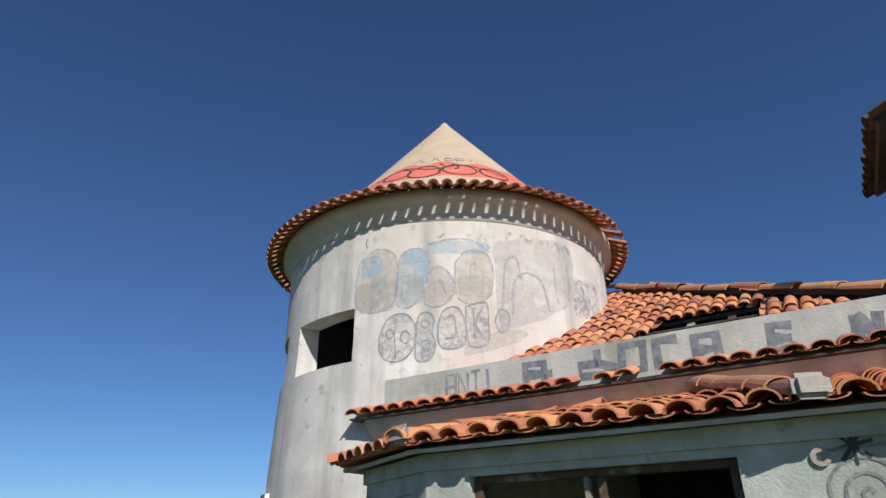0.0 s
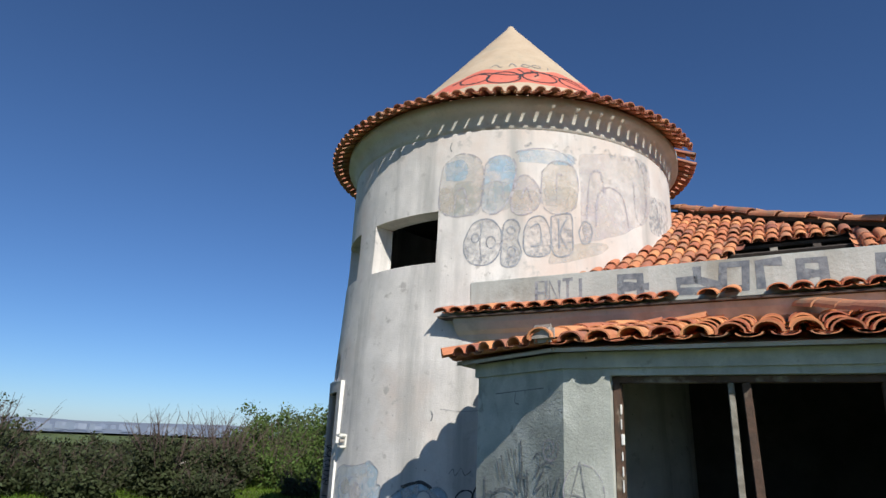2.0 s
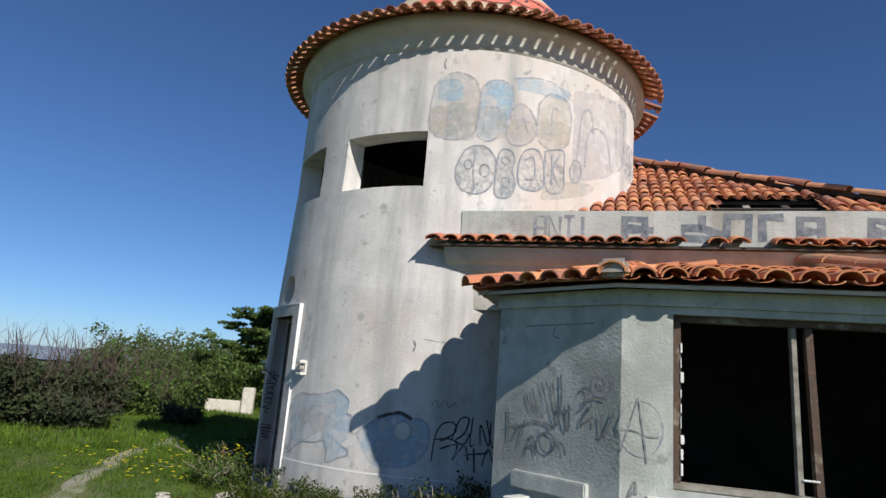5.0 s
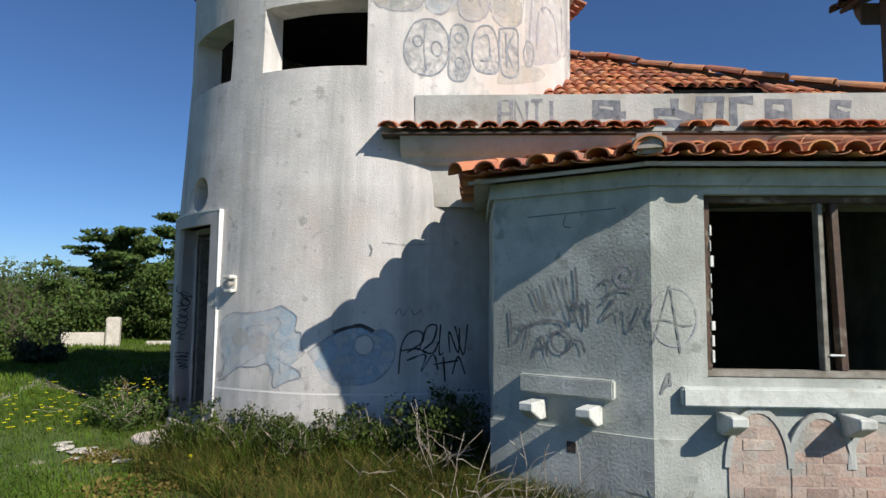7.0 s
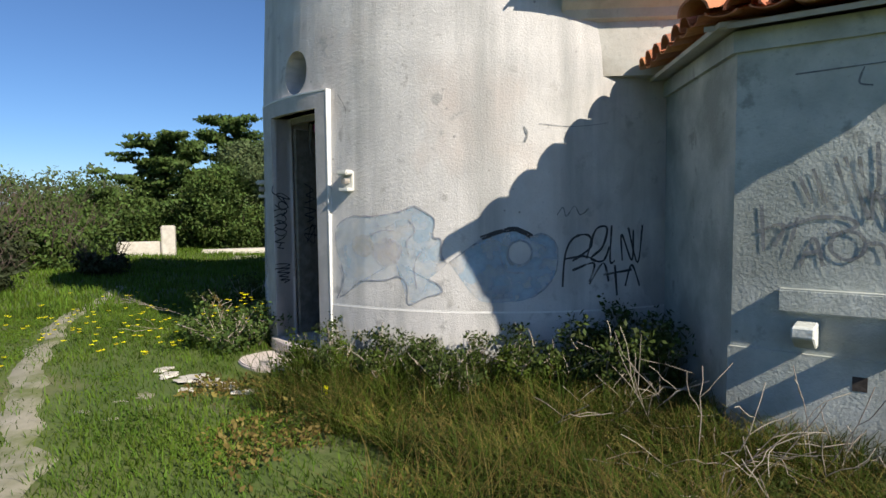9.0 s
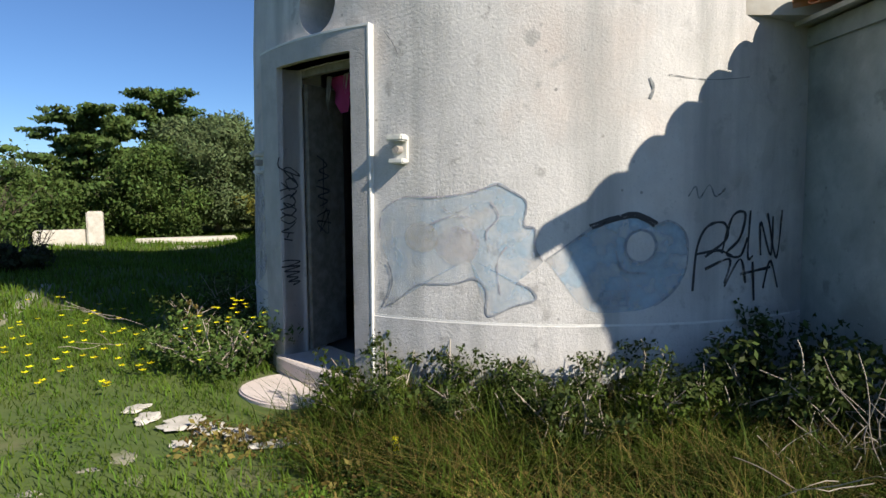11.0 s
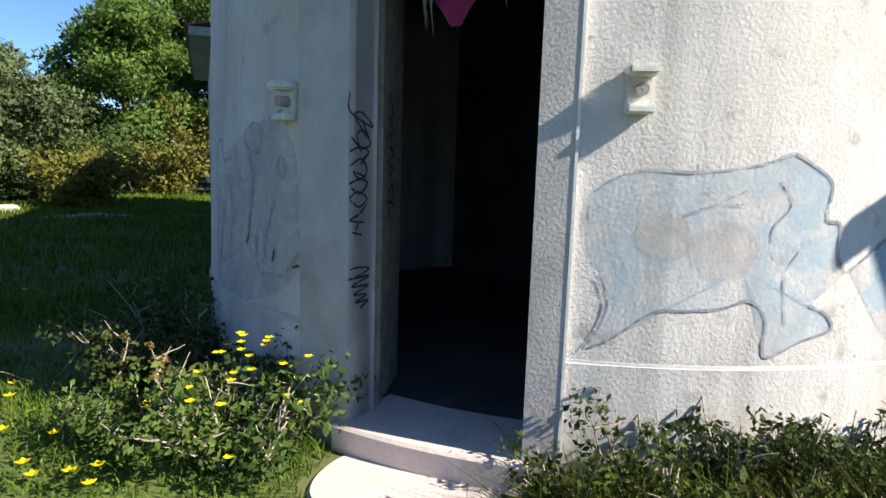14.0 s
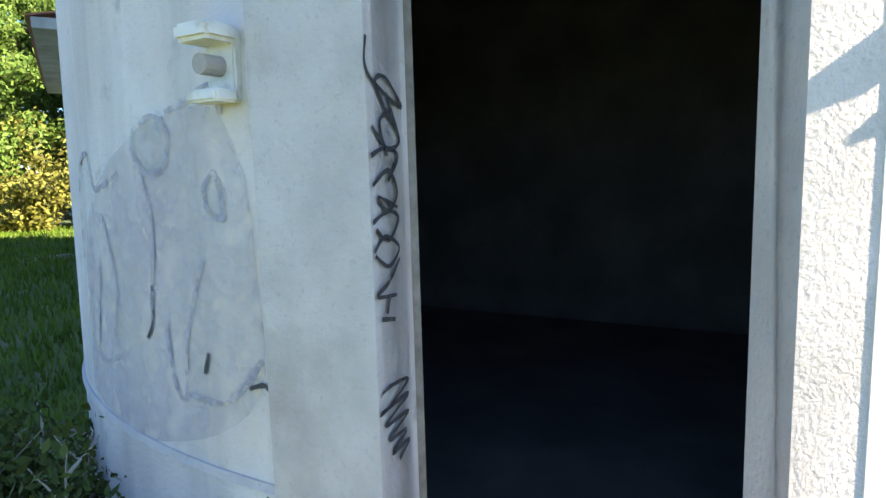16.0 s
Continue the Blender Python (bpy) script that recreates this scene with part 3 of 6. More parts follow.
tile_field(main_roof, right, 7.5, 4.8, lambda x, y: 0.05 < x and x + 0.0 > y / LS + 0.28 and HU - y / LS > 1.7, old=0.9, limit=0)
# hip ridge tiles
for k in range(11):
    d = 0.15 + k * 0.36
    mm = HOUSE @ slope_frame(Matrix(), (5.75 - d, 0.28 + d, 3.50 + SL * d), (1, 1, 0), (-1, 1, SL)) @ Matrix.Scale(1.15, 4)
    piece("ridge_tile", COVER_OLD, main_roof, mm @ Matrix.Translation((0, 0, 0.04)) @ jitter(0.015, 3))
# battens and rafters seen in the hole
for u in (2.9, 3.35, 3.8, 4.25):
    hpart("rafter", boxes((u - 0.04, 0, -0.16), (u + 0.04, 2.6, -0.05), slope_frame(Matrix(), (0, 0.24, 3.42), (1, 0, 0), (0, 1, SL))), M_GREYWOOD if u == 3.35 else M_DARKWOOD)
for y in (0.55, 1.05, 1.45):
    hpart("batten", boxes((2.5, y, -0.05), (4.9, y + 0.05, -0.01), slope_frame(Matrix(), (0, 0.24, 3.42), (1, 0, 0), (0, 1, SL))), M_DARKWOOD)
# dark sheets under the tiles that close the attic
roof_sheet(HOUSE, [(0.2, 1.75, 4.2), (4.1, 1.75, 4.2), (1.7, 4.15, 5.5), (0.2, 4.15, 5.5)], M_DARKWOOD, "roof_boarding", main_roof)
roof_sheet(HOUSE, [(0.2, 0.22, 3.36), (2.55, 0.22, 3.36), (2.8, 1.75, 4.2), (0.2, 1.75, 4.2)], M_DARKWOOD, "roof_boarding", main_roof)
roof_sheet(HOUSE, [(HU, -0.1, 3.36), (HU, 7.9, 3.36), (1.8, 7.9, 5.7), (1.8, 4.2, 5.7)], M_DARKWOOD, "roof_boarding", main_roof)
roof_sheet(HOUSE, [(0.4, 4.2, 5.55), (1.8, 4.2, 5.7), (1.8, 7.9, 5.7), (0.4, 7.9, 3.6)], M_DARKWOOD, "roof_boarding", main_roof)

# ---- the bay ----
BACK = Vector((-0.725, 5.96))
BX = Vector((0.25, 7.55))
front_u = Vector((math.cos(radians(-31)), math.sin(radians(-31))))
b0 = Vector((BC.x, BC.y))
FAR = b0 + front_u * 5.6
outer = [FAR, b0, BACK, BX]


def offset_in(poly, d):
    out = []
    n = len(poly)
    for i, p in enumerate(poly):
        ns = []
        for j in (i - 1, i):
            if 0 <= j < n - 1:
                e = (poly[j + 1] - poly[j]).normalized()
                ns.append(Vector((-e.y, e.x)))
        # normals that point to the outside
        ns = [(-q if q.dot(Vector((1.5, 5.5)) - p) > 0 else q) for q in ns]
        s = sum(ns, Vector((0, 0)))
        k = s.length_squared / len(ns) if len(ns) > 1 else 1.0
        out.append(p + s * (d / (k if len(ns) > 1 else 1.0)) if len(ns) == 1 else p + s * (d * 2 / s.length_squared))
    return out


inner = offset_in(outer, -0.24)
bay_wall = part("bay_wall", prism(outer + inner[::-1], -0.4, 2.36), M_BAY, house, "grey-green textured render, flaking, with graffiti")
S0, S1, Z0, Z1 = 0.37, 2.14, 0.94, 2.205
carve(bay_wall, [boxes((S0, -0.3, Z0), (S1, 0.6, Z1), BAY)])
def bay_part(name, lo, hi, material, label="", bevel=0.006, owner=None):
    return part(name, boxes(lo, hi, BAY, bevel), material, owner or house, label)


# eave band, soffit
band = offset_in(outer, 0.03)
part("eave_band", prism(band + offset_in(outer, -0.1)[::-1], 2.26, 2.38), M_BAY, house, "projecting plaster band under the bay's eave")
# lower roof of the bay: three slopes of tiles
eave = offset_in(outer, 0.27)
EZ = 2.40
lower_roof = part("lower_roof", bmesh.new(), M_DARKWOOD, house, "low roof of orange barrel tiles over the bay")
BS = 0.22


def house_v(p):
    q = HOUSE.inverted() @ Vector((p.x, p.y, 0))
    return q.y


for (e0, e1) in ((1, 0), (2, 1), (3, 2)):
    a, b = eave[e0], eave[e1]
    along = (b - a).normalized()
    up = Vector((-along.y, along.x))
    if up.dot(Vector((1.6, 5.6)) - a) < 0:
        up = -up
    m = slope_frame(Matrix(), (a.x, a.y, EZ), (along.x, along.y, 0), (up.x, up.y, BS))
    length = (b - a).length
    ha = {3: 0.0, 2: 0.55, 1: 0.29}[e0]
    hb = {0: 0.0, 1: 0.29, 2: 0.55}[e1]

    def keep(x, y, m=m, length=length, ha=ha, hb=hb):
        p = m @ Vector((x, y, 0))
        return ha * y - 0.06 <= x <= length - hb * y + 0.06 and house_v(p) < -0.02 and not in_tower(p)
    tile_field(lower_roof, m, length, 2.4, keep, pitch=0.222, old=0.12, limit=150)
    a2, b2 = a + up * 0.11, b + up * 0.11
    ring = [(a2.x, a2.y, EZ), (b2.x, b2.y, EZ)]
    q = b + up * 1.9 - along * hb * 1.9 * 1.0
    r = a + up * 1.9 + along * ha * 1.9
    roof_sheet(Matrix(), [*ring, (q.x, q.y, EZ + 1.9 * BS), (r.x, r.y, EZ + 1.9 * BS)], M_CORNICE, "soffit_board", lower_roof, 0.03)
for i, nxt in ((1, 0), (2, 1)):
    p = eave[i]
    inward = (Vector((0.75, 6.05)) - p).normalized() if i == 1 else (Vector((0.75, 6.05)) - p).normalized()
    for k in range(6 if i == 1 else 4):
        d = k * 0.36 - 0.04
        c2 = p + inward * d
        mm = slope_frame(Matrix(), (c2.x, c2.y, EZ + 0.06 + BS * d * 0.93), (inward.y, -inward.x, 0), (inward.x, inward.y, BS * 0.93)) @ Matrix.Scale(1.12, 4)
        piece("ridge_tile", COVER, lower_roof, mm @ jitter(0.008, 2))
# the hip at the bay's far end
for k in range(6):
    f = k / 5.6
    mm = HOUSE @ slope_frame(Matrix(), (4.43 - 0.80 * f, -2.1 + 1.82 * f, 2.47 + 0.50 * f), (1.82, 0.80, 0), (-0.80, 1.82, 0.5)) @ Matrix.Scale(1.12, 4)
    piece("ridge_tile", COVER_OLD, lower_roof, mm @ jitter(0.008, 2))
part("mortar_plug", boxes((-0.10, -0.03, -0.02), (0.10, 0.05, 0.12), HOUSE @ Matrix.Translation((4.45, -2.16, EZ + 0.05)) @ Matrix.Rotation(radians(24), 4, "Z"), 0.03), M_MORTAR, lower_roof, "grey mortar plug at the hip end")
part("mortar_plug", boxes((-0.11, -0.02, -0.02), (0.11, 0.05, 0.12), Matrix.Translation((eave[1].x, eave[1].y, EZ + 0.05)) @ Matrix.Rotation(radians(-47), 4, "Z"), 0.03), M_MORTAR, lower_roof, "grey mortar plug at the hip end")

# Unseen slab added over the bay to keep daylight out of it.
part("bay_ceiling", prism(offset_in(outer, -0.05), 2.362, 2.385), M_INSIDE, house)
# window of the bay: wooden frame, mullions, sill
window = tagged(new("window_1"), "wide glassless bay window with rotten wooden frame", "window", kind="structure")


def wpart(name, lo, hi, material, label="", tilt=0.0, bevel=0.006):
    m = BAY @ Matrix.Translation(((lo[0] + hi[0]) / 2, 0, 0)) @ Matrix.Rotation(radians(tilt), 4, "Y") @ Matrix.Translation((-(lo[0] + hi[0]) / 2, 0, 0))
    return part(name, boxes(lo, hi, m, bevel), material, window, label)


wpart("window_frame", (S0 + 0.003, 0.06, Z0 + 0.05), (S0 + 0.06, 0.15, Z1 - 0.05), M_WOOD, "rotten brown frame post with peeling edge")
wpart("window_frame", (S1 - 0.06, 0.06, Z0 + 0.05), (S1 - 0.003, 0.15, Z1 - 0.05), M_WOOD)
wpart("window_frame", (S0, 0.06, Z1 - 0.05), (S1, 0.15, Z1 - 0.003), M_WOOD)
wpart("window_frame", (S0, 0.05, Z0 + 0.003), (S1, 0.16, Z0 + 0.05), M_GREYWOOD, "weathered grey bottom rail")
wpart("mullion", (1.20, 0.07, Z0 + 0.05), (1.24, 0.14, Z1 - 0.05), M_GREYWOOD, "peeling grey mullion", -0.6)
wpart("mullion", (1.33, 0.07, Z0 + 0.05), (1.385, 0.14, Z1 - 0.05), M_WOOD, "brown sash stile left leaning", -1.6)
wpart("latch", (1.22, 0.055, 1.09), (1.33, 0.07, 1.105), M_WHITE, "small pale metal latch")
for k in range(9):
    z = Z0 + 0.1 + k * 0.11
    wpart("putty", (S0 + 0.055, 0.05, z), (S0 + 0.062 + 0.02 * rng.random(), 0.066, z + 0.05 + 0.05 * rng.random()), M_WHITE, "", 0.0, 0.003)
wpart("window_sill", (S0 - 0.19, -0.07, 0.755), (S1 + 0.15, 0.04, 0.885), M_SILL, "thick pale plaster sill with chips", 0, 0.012)

# plinth band, brackets, blind arches under the sill
part("plinth", prism(offset_in(outer, 0.022)[:3] + offset_in(outer, -0.1)[:3][::-1], -0.4, 0.53), M_BAY, house, "slightly proud rendered plinth")


def bracket(m, label):
    bm = bmesh.new()
    a = [bm.verts.new(p) for p in ((-0.055, 0, -0.02), (-0.055, 0, 0.12), (-0.055, -0.25, 0.12), (-0.055, -0.25, 0.06), (-0.055, -0.10, -0.02))]
    b = [bm.verts.new((0.055, p.co.y, p.co.z)) for p in a]
    bm.faces.new(a)
    bm.faces.new(b[::-1])
    for i in range(5):
        j = (i + 1) % 5
        bm.faces.new((a[i], a[j], b[j], b[i]))
    bmesh.ops.recalc_face_normals(bm, faces=bm.faces)
    bmesh.ops.bevel(bm, geom=list(bm.edges), offset=0.008, segments=1, affect="EDGES")
    bm.transform(m)
    return part("bracket", bm, M_SILL, house, label)


for s in (0.47, 1.27, 2.07):
    bracket(BAY @ Matrix.Translation((s, 0.0, 0.60)), "broken pale stone bracket below the sill")
side_dir = (BACK - b0).normalized()
SIDE = Matrix.Translation((BACK.x, BACK.y, 0)) @ Matrix.Rotation(math.atan2(-side_dir.y, -side_dir.x), 4, "Z")
SLEN = (BACK - b0).length
for s in (0.40, 0.83):
    bracket(SIDE @ Matrix.Translation((s, 0.0, 0.60)), "broken pale stone bracket on the angled wall")
part("ledge", boxes((0.25, -0.055, 0.765), (0.98, 0.02, 0.90), SIDE, 0.01), M_BAY, house, "thick rendered ledge slab on the angled wall")
# No hole is cut; a dark block stands for the shade in it.
part("vent_hole", boxes((0.62, -0.024, 0.36), (0.69, 0.0, 0.44), SIDE), M_DARKWOOD, house, "small square dark block standing for a vent hole")


def arch_panel(s, w, top):
    """A low blind arch filled with bricks: a mortar back, each brick proud of it."""
    own = part("blind_arch", bmesh.new(), M_MORTAR, house, "blind arch of flaking salmon bricks under the window")
    n = 16
    bm = bmesh.new()
    pts = [(s - w / 2, -0.35)] + [(s - w / 2 * math.cos(math.pi * i / n), 0.36 + (top - 0.36) * math.sin(math.pi * i / n)) for i in range(n + 1)] + [(s + w / 2, -0.35)]
    f = [bm.verts.new((x, -0.032, z)) for x, z in pts]
    g = [bm.verts.new((x, -0.005, z)) for x, z in pts]
    bm.faces.new(f)
    bm.faces.new(g[::-1])
    for i in range(len(f)):
        j = (i + 1) % len(f)
        bm.faces.new((f[i], g[i], g[j], f[j]))
    bm.transform(BAY)
    bmesh.ops.recalc_face_normals(bm, faces=bm.faces)
    part("arch_mortar", bm, M_BRICKMORTAR, own)
    brick = mesh_of(boxes((-0.105, -0.012, -0.034), (0.105, 0.012, 0.034), None, 0.0022), "brick", M_BRICK)
    for r in range(13):
        z = -0.27 + r * 0.078
        for k in range(-3, 4):
            x = k * 0.222 + (0.111 if r % 2 else 0)
            half = w / 2 * math.sqrt(max(0, 1 - max(0, (z + 0.03 - 0.36) / (top - 0.36)) ** 2)) if z + 0.03 < top else 0
            room = half - abs(x)
            if room < 0.02 or rng.random() < 0.16:
                continue
            sx = min(1.0, (room + 0.105) / 0.21)
            xx = x - math.copysign(0.105 * (1 - sx), x) if x else x
            piece("brick", brick, own, BAY @ Matrix.Translation((s + xx, -0.022, z)) @ Matrix.Diagonal((sx, 1, 1, 1)) @ jitter(0.003, 0.8))
    # shallow rim round the arch
    vs, fs = [], []
    for i in range(n + 1):
        a = math.pi * i / n
        for r, y in ((0.0, -0.022), (-0.012, -0.04), (0.026, -0.038), (0.03, -0.022)):
            vs.append(BAY @ Vector((s - (w / 2 + r) * math.cos(a), y, 0.36 + (top - 0.36 + r) * math.sin(a))))
    for i in range(n):
        for k in range(4):
            l = (k + 1) % 4
            fs.append((i * 4 + k, i * 4 + l, i * 4 + 4 + l, i * 4 + 4 + k))
    part("arch_rim", data_mesh("arch_rim", vs, fs, M_PARAPET), M_PARAPET, own, "dark grimy rim of the arch")


for s, top in ((0.68, 0.73), (1.09, 0.70), (1.48, 0.685), (1.88, 0.68)):
    arch_panel(s, 0.40, top)

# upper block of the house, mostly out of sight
hpart("upper_block", boxes((5.93, 0.7, 2.9), (8.3, 1.85, 5.45), None, 0.01), M_DARKREND, "dark rendered wall of the upper storey")
up_roof = part("upper_roof", bmesh.new(), M_DARKWOOD, house, "tiled overhanging eave of the upper storey")
lf = slope_frame(HOUSE, (5.48, 2.05, 5.36), (0, -1, 0), (1, 0, 0.45))
part("eave_board", boxes((0, 0.06, -0.05), (1.65, 3.0, 0.0), lf), M_DARKWOOD, up_roof)
tile_field(up_roof, lf, 1.65, 2.6, lambda x, y: True, cover=COVER_DARK, channel=CHANNEL_DARK, limit=140)
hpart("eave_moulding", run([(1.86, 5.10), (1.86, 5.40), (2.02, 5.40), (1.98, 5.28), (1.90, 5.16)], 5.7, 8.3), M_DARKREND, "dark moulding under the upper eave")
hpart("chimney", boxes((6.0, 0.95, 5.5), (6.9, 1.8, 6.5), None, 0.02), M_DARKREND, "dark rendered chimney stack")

# rear wing, seen past the tower
wing = tagged(new("rear_wing"), "rear wing of the house with a shaded grey wall", "house")
WM = HOUSE
bmw = boxes((-3.3, 8.2, -0.4), (0.0, 13.6, 2.95))
bmw.transform(WM)
ww = part("wall", bmw, M_TOWER, wing, "shaded grey-white rendered wall")
cut = boxes((-3.6, 12.2, 0.75), (-2.9, 13.0, 2.3))
cut.transform(WM)
carve(ww, [cut])
# The first piece is a dark panel that stands for the unlit room.
for nm, lo, hi, mt, lb in (("window_frame", (-3.15, 12.2, 0.78), (-3.08, 13.0, 2.3), M_DARKWOOD, "dark panel filling the window recess for its unlit inside"), ("window_sill", (-3.38, 12.1, 0.68), (-3.0, 13.1, 0.75), M_SILL, "pale sill"),
                           ("eave_board", (-3.6, 7.9, 2.95), (0.2, 13.9, 3.07), M_PARAPET, "projecting eave")):
    b2 = boxes(lo, hi, None, 0.005)
    b2.transform(WM)
    part(nm, b2, mt, wing, lb)
roof_sheet(WM, [(-3.65, 7.9, 3.09), (0.2, 7.9, 3.9), (0.2, 13.9, 3.9), (-3.65, 13.9, 3.09)], M_TILE_OLD, "roof", wing, 0.02)

# ---- graffiti and murals: thin paint films on the walls ----


def film(name, verts, faces, material, parent, label=""):
    return part(name, data_mesh(name, verts, faces, material), material, parent, label)


def smooth_line(pts, n=8):
    """A curve through points, Catmull-Rom."""
    out = []
    P = [pts[0], *pts, pts[-1]]
    for i in range(1, len(P) - 2):
        for k in range(n):
            t = k / n
            q = []
            for d in range(2):
                a, b, c, e = P[i - 1][d], P[i][d], P[i + 1][d], P[i + 2][d]
                q.append(0.5 * (2 * b + (c - a) * t + (2 * a - 5 * b + 4 * c - e) * t * t + (3 * b - a - 3 * c + e) * t ** 3))
            out.append(tuple(q))
    out.append(tuple(pts[-1]))
    return out


lift_count = [0]


def strokes(name, lines, width, material, parent, place, label="", curved=True):
    """Painted strokes: each line is a list of (s, z) in metres on the wall; place(s, z, out) gives the spot on the surface."""
    lift_count[0] = (lift_count[0] + 1) % 5
    made = None
    for k, line in enumerate(lines):
        vs, fs = [], []
        pts = smooth_line(line) if curved and len(line) > 2 else line
        if len(pts) == 2:
            (a, b), n = pts, 6
            pts = [(a[0] + (b[0] - a[0]) * i / n, a[1] + (b[1] - a[1]) * i / n) for i in range(n + 1)]
        base = len(vs)
        for i, p in enumerate(pts):
            q0, q1 = pts[max(0, i - 1)], pts[min(len(pts) - 1, i + 1)]
            dx, dz = q1[0] - q0[0], q1[1] - q0[1]
            l = math.hypot(dx, dz) or 1
            w = width * (0.42 + 0.22 * noise.noise((i * 0.31, k * 3.7, width * 50)))
            out = 0.0035 + 0.0006 * (k % 4) + 0.0004 * lift_count[0]
            vs.append(place(p[0] - dz / l * w, p[1] + dx / l * w, out))
            vs.append(place(p[0] + dz / l * w, p[1] - dx / l * w, out))
        for i in range(len(pts) - 1):
            j = base + 2 * i
            fs.append((j, j + 1, j + 3, j + 2))
        made = film(name, vs, fs, material, parent, label)
    return made


def patch(name, outline, material, parent, place, label="", out=0.002, step=0.12, ragged=0.03):
    """A filled area of paint with a ragged edge, laid on the wall as a grid."""
    pts = smooth_line(outline + [outline[0]], 6)[:-1]
    cx, cz = sum(p[0] for p in pts) / len(pts), sum(p[1] for p in pts) / len(pts)
    rings = 5
    vs, fs = [place(cx, cz, out)], []
    n = len(pts)
    for r in range(1, rings + 1):
        f = r / rings
        for i, p in enumerate(pts):
            g = f * (1 + (ragged * noise.noise((p[0] * 9, p[1] * 9, 2.0)) if r == rings else 0))
            vs.append(place(cx + (p[0] - cx) * g, cz + (p[1] - cz) * g, out))
    for i in range(n):
        j = (i + 1) % n
        fs.append((0, 1 + i, 1 + j))
        for r in range(rings - 1):
            a, b = 1 + r * n, 1 + (r + 1) * n
            fs.append((a + i, b + i, b + j, a + j))
    return film(name, vs, fs, material, parent, label)


def tplace(s, z, out):
    """s: metres round the tower from its front (bearing 270), growing to the viewer's right."""
    return on_tower(270 + math.degrees(s / 2.7), z, out)


def arc_s(a):
    return radians(a - 270) * 2.7


def side_place(s, z, out):
    return SIDE @ Vector((s, -out - 0.001, z))


def front_place(s, z, out):
    return BAY @ Vector((s, -out - 0.001, z))


def para_place(s, z, out):
    return HOUSE @ Vector((s, -out + 0.002, z))


def reveal_place(s, z, out):
    """On the door's left reveal: s from the outer edge inwards."""
    a = radians(DOOR[0])
    r = 2.785 - s
    q = Vector((TC[0] + r * math.cos(a), TC[1] + r * math.sin(a), z))
    return q + Vector((-math.sin(a), math.cos(a), 0)) * out


def loop(s, z, rs, rz, n=9, a0=90):
    return [(s + rs * math.cos(radians(a0 + 360 * i / n)), z + rz * math.sin(radians(a0 + 360 * i / n))) for i in range(n + 1)]


def spiral(s, z, r, turns=2.2):
    n = int(turns * 9)
    return [(s + r * (i / n) * math.cos(i * 0.7), z + r * (i / n) * math.sin(i * 0.7)) for i in range(n + 1)]


# the pale blue creature beside the door
def at(*pts):
    """Bearings and heights on the tower as (s, z)."""
    return [(arc_s(a), z) for a, z in pts]


under = at((209.1, .59), (210.8, .63), (214, .743), (216.7, .755), (219.6, .768), (221.9, .80), (223.4, .725), (223.4, .60), (224.1, .572), (226.9, .635), (229.6, .68), (229, .743), (227.3, .782))
over = at((230.5, .912), (229.6, .987), (229.5, 1.108), (228.2, 1.133), (228.4, 1.264), (227.1, 1.323), (224.7, 1.382), (221.2, 1.33), (216.4, 1.30), (212, 1.30), (208.6, 1.206), (208.2, 1.036), (210.2, .78))
patch("mural", under + over, M_BLUE, tower, tplace, "pale blue painted creature on the tower wall", 0.0022)
patch("mural_patch", loop(arc_s(214.6), 1.05, .11, .1)[:-1], M_OCHRE, tower, tplace, "", 0.0032, ragged=0.1)
patch("mural_patch", loop(arc_s(219.5), 1.0, .14, .12)[:-1], M_LILAC, tower, tplace, "", 0.0032, ragged=0.1)
strokes("mural_outline", [under, over[:7], at((209.5, .878), (210.2, .78), (209.6, .667), (208.4, .576))], 0.014, M_OUTLINE, tower, tplace, "dark outline of the mural")
strokes("mural_outline", [over[6:12], at((223.8, .968), (223.4, 1.087), (224.9, 1.182), (223.8, 1.277)), at((216, 1.136), (218.9, 1.183), (221.9, 1.171)), at((217.5, 1.24), (219, 1.2), (221, 1.24)), at((225.2, .7), (224.8, .9), (226, 1.0))], 0.012, M_SOFT, tower, tplace)
eye = at((230.9, .923), (236.5, 1.114), (240, 1.17), (242.3, 1.18), (244.5, 1.125), (246.6, 1.153), (248.8, 1.066), (248.9, .865), (247.1, .724), (244.6, .64), (240, .60), (236, .62), (234, .72))
patch("mural", eye, M_BLUE, tower, tplace, "faded blue eye mural low on the tower", 0.0022)
patch("mural_patch", loop(arc_s(242.75), 1.004, 0.085, 0.09)[:-1], M_TOWER, tower, tplace, "bare pale disc of the eye", 0.0034)
strokes("mural_outline", [eye[1:5], at((236.2, 1.13), (239.9, 1.185), (242.2, 1.20), (244.9, 1.14))], 0.022, M_BLACK, tower, tplace)
strokes("mural_outline", [eye[4:10], eye[:2], loop(arc_s(242.75), 1.004, 0.095, 0.10), at((239.5, .98), (240.5, .86), (243.5, .84))], 0.016, M_OUTLINE, tower, tplace)
strokes("mural_outline", [at((238 + k * 1.0, 0.65), (238 + k * 1.0, 0.73)) for k in range(4)] + [at((237.6, 0.69), (241.6, 0.69)), at((237.6, 0.735), (241.6, 0.735)), at((237.6, 0.645), (241.6, 0.645))], 0.010, M_OUTLINE, tower, tplace)
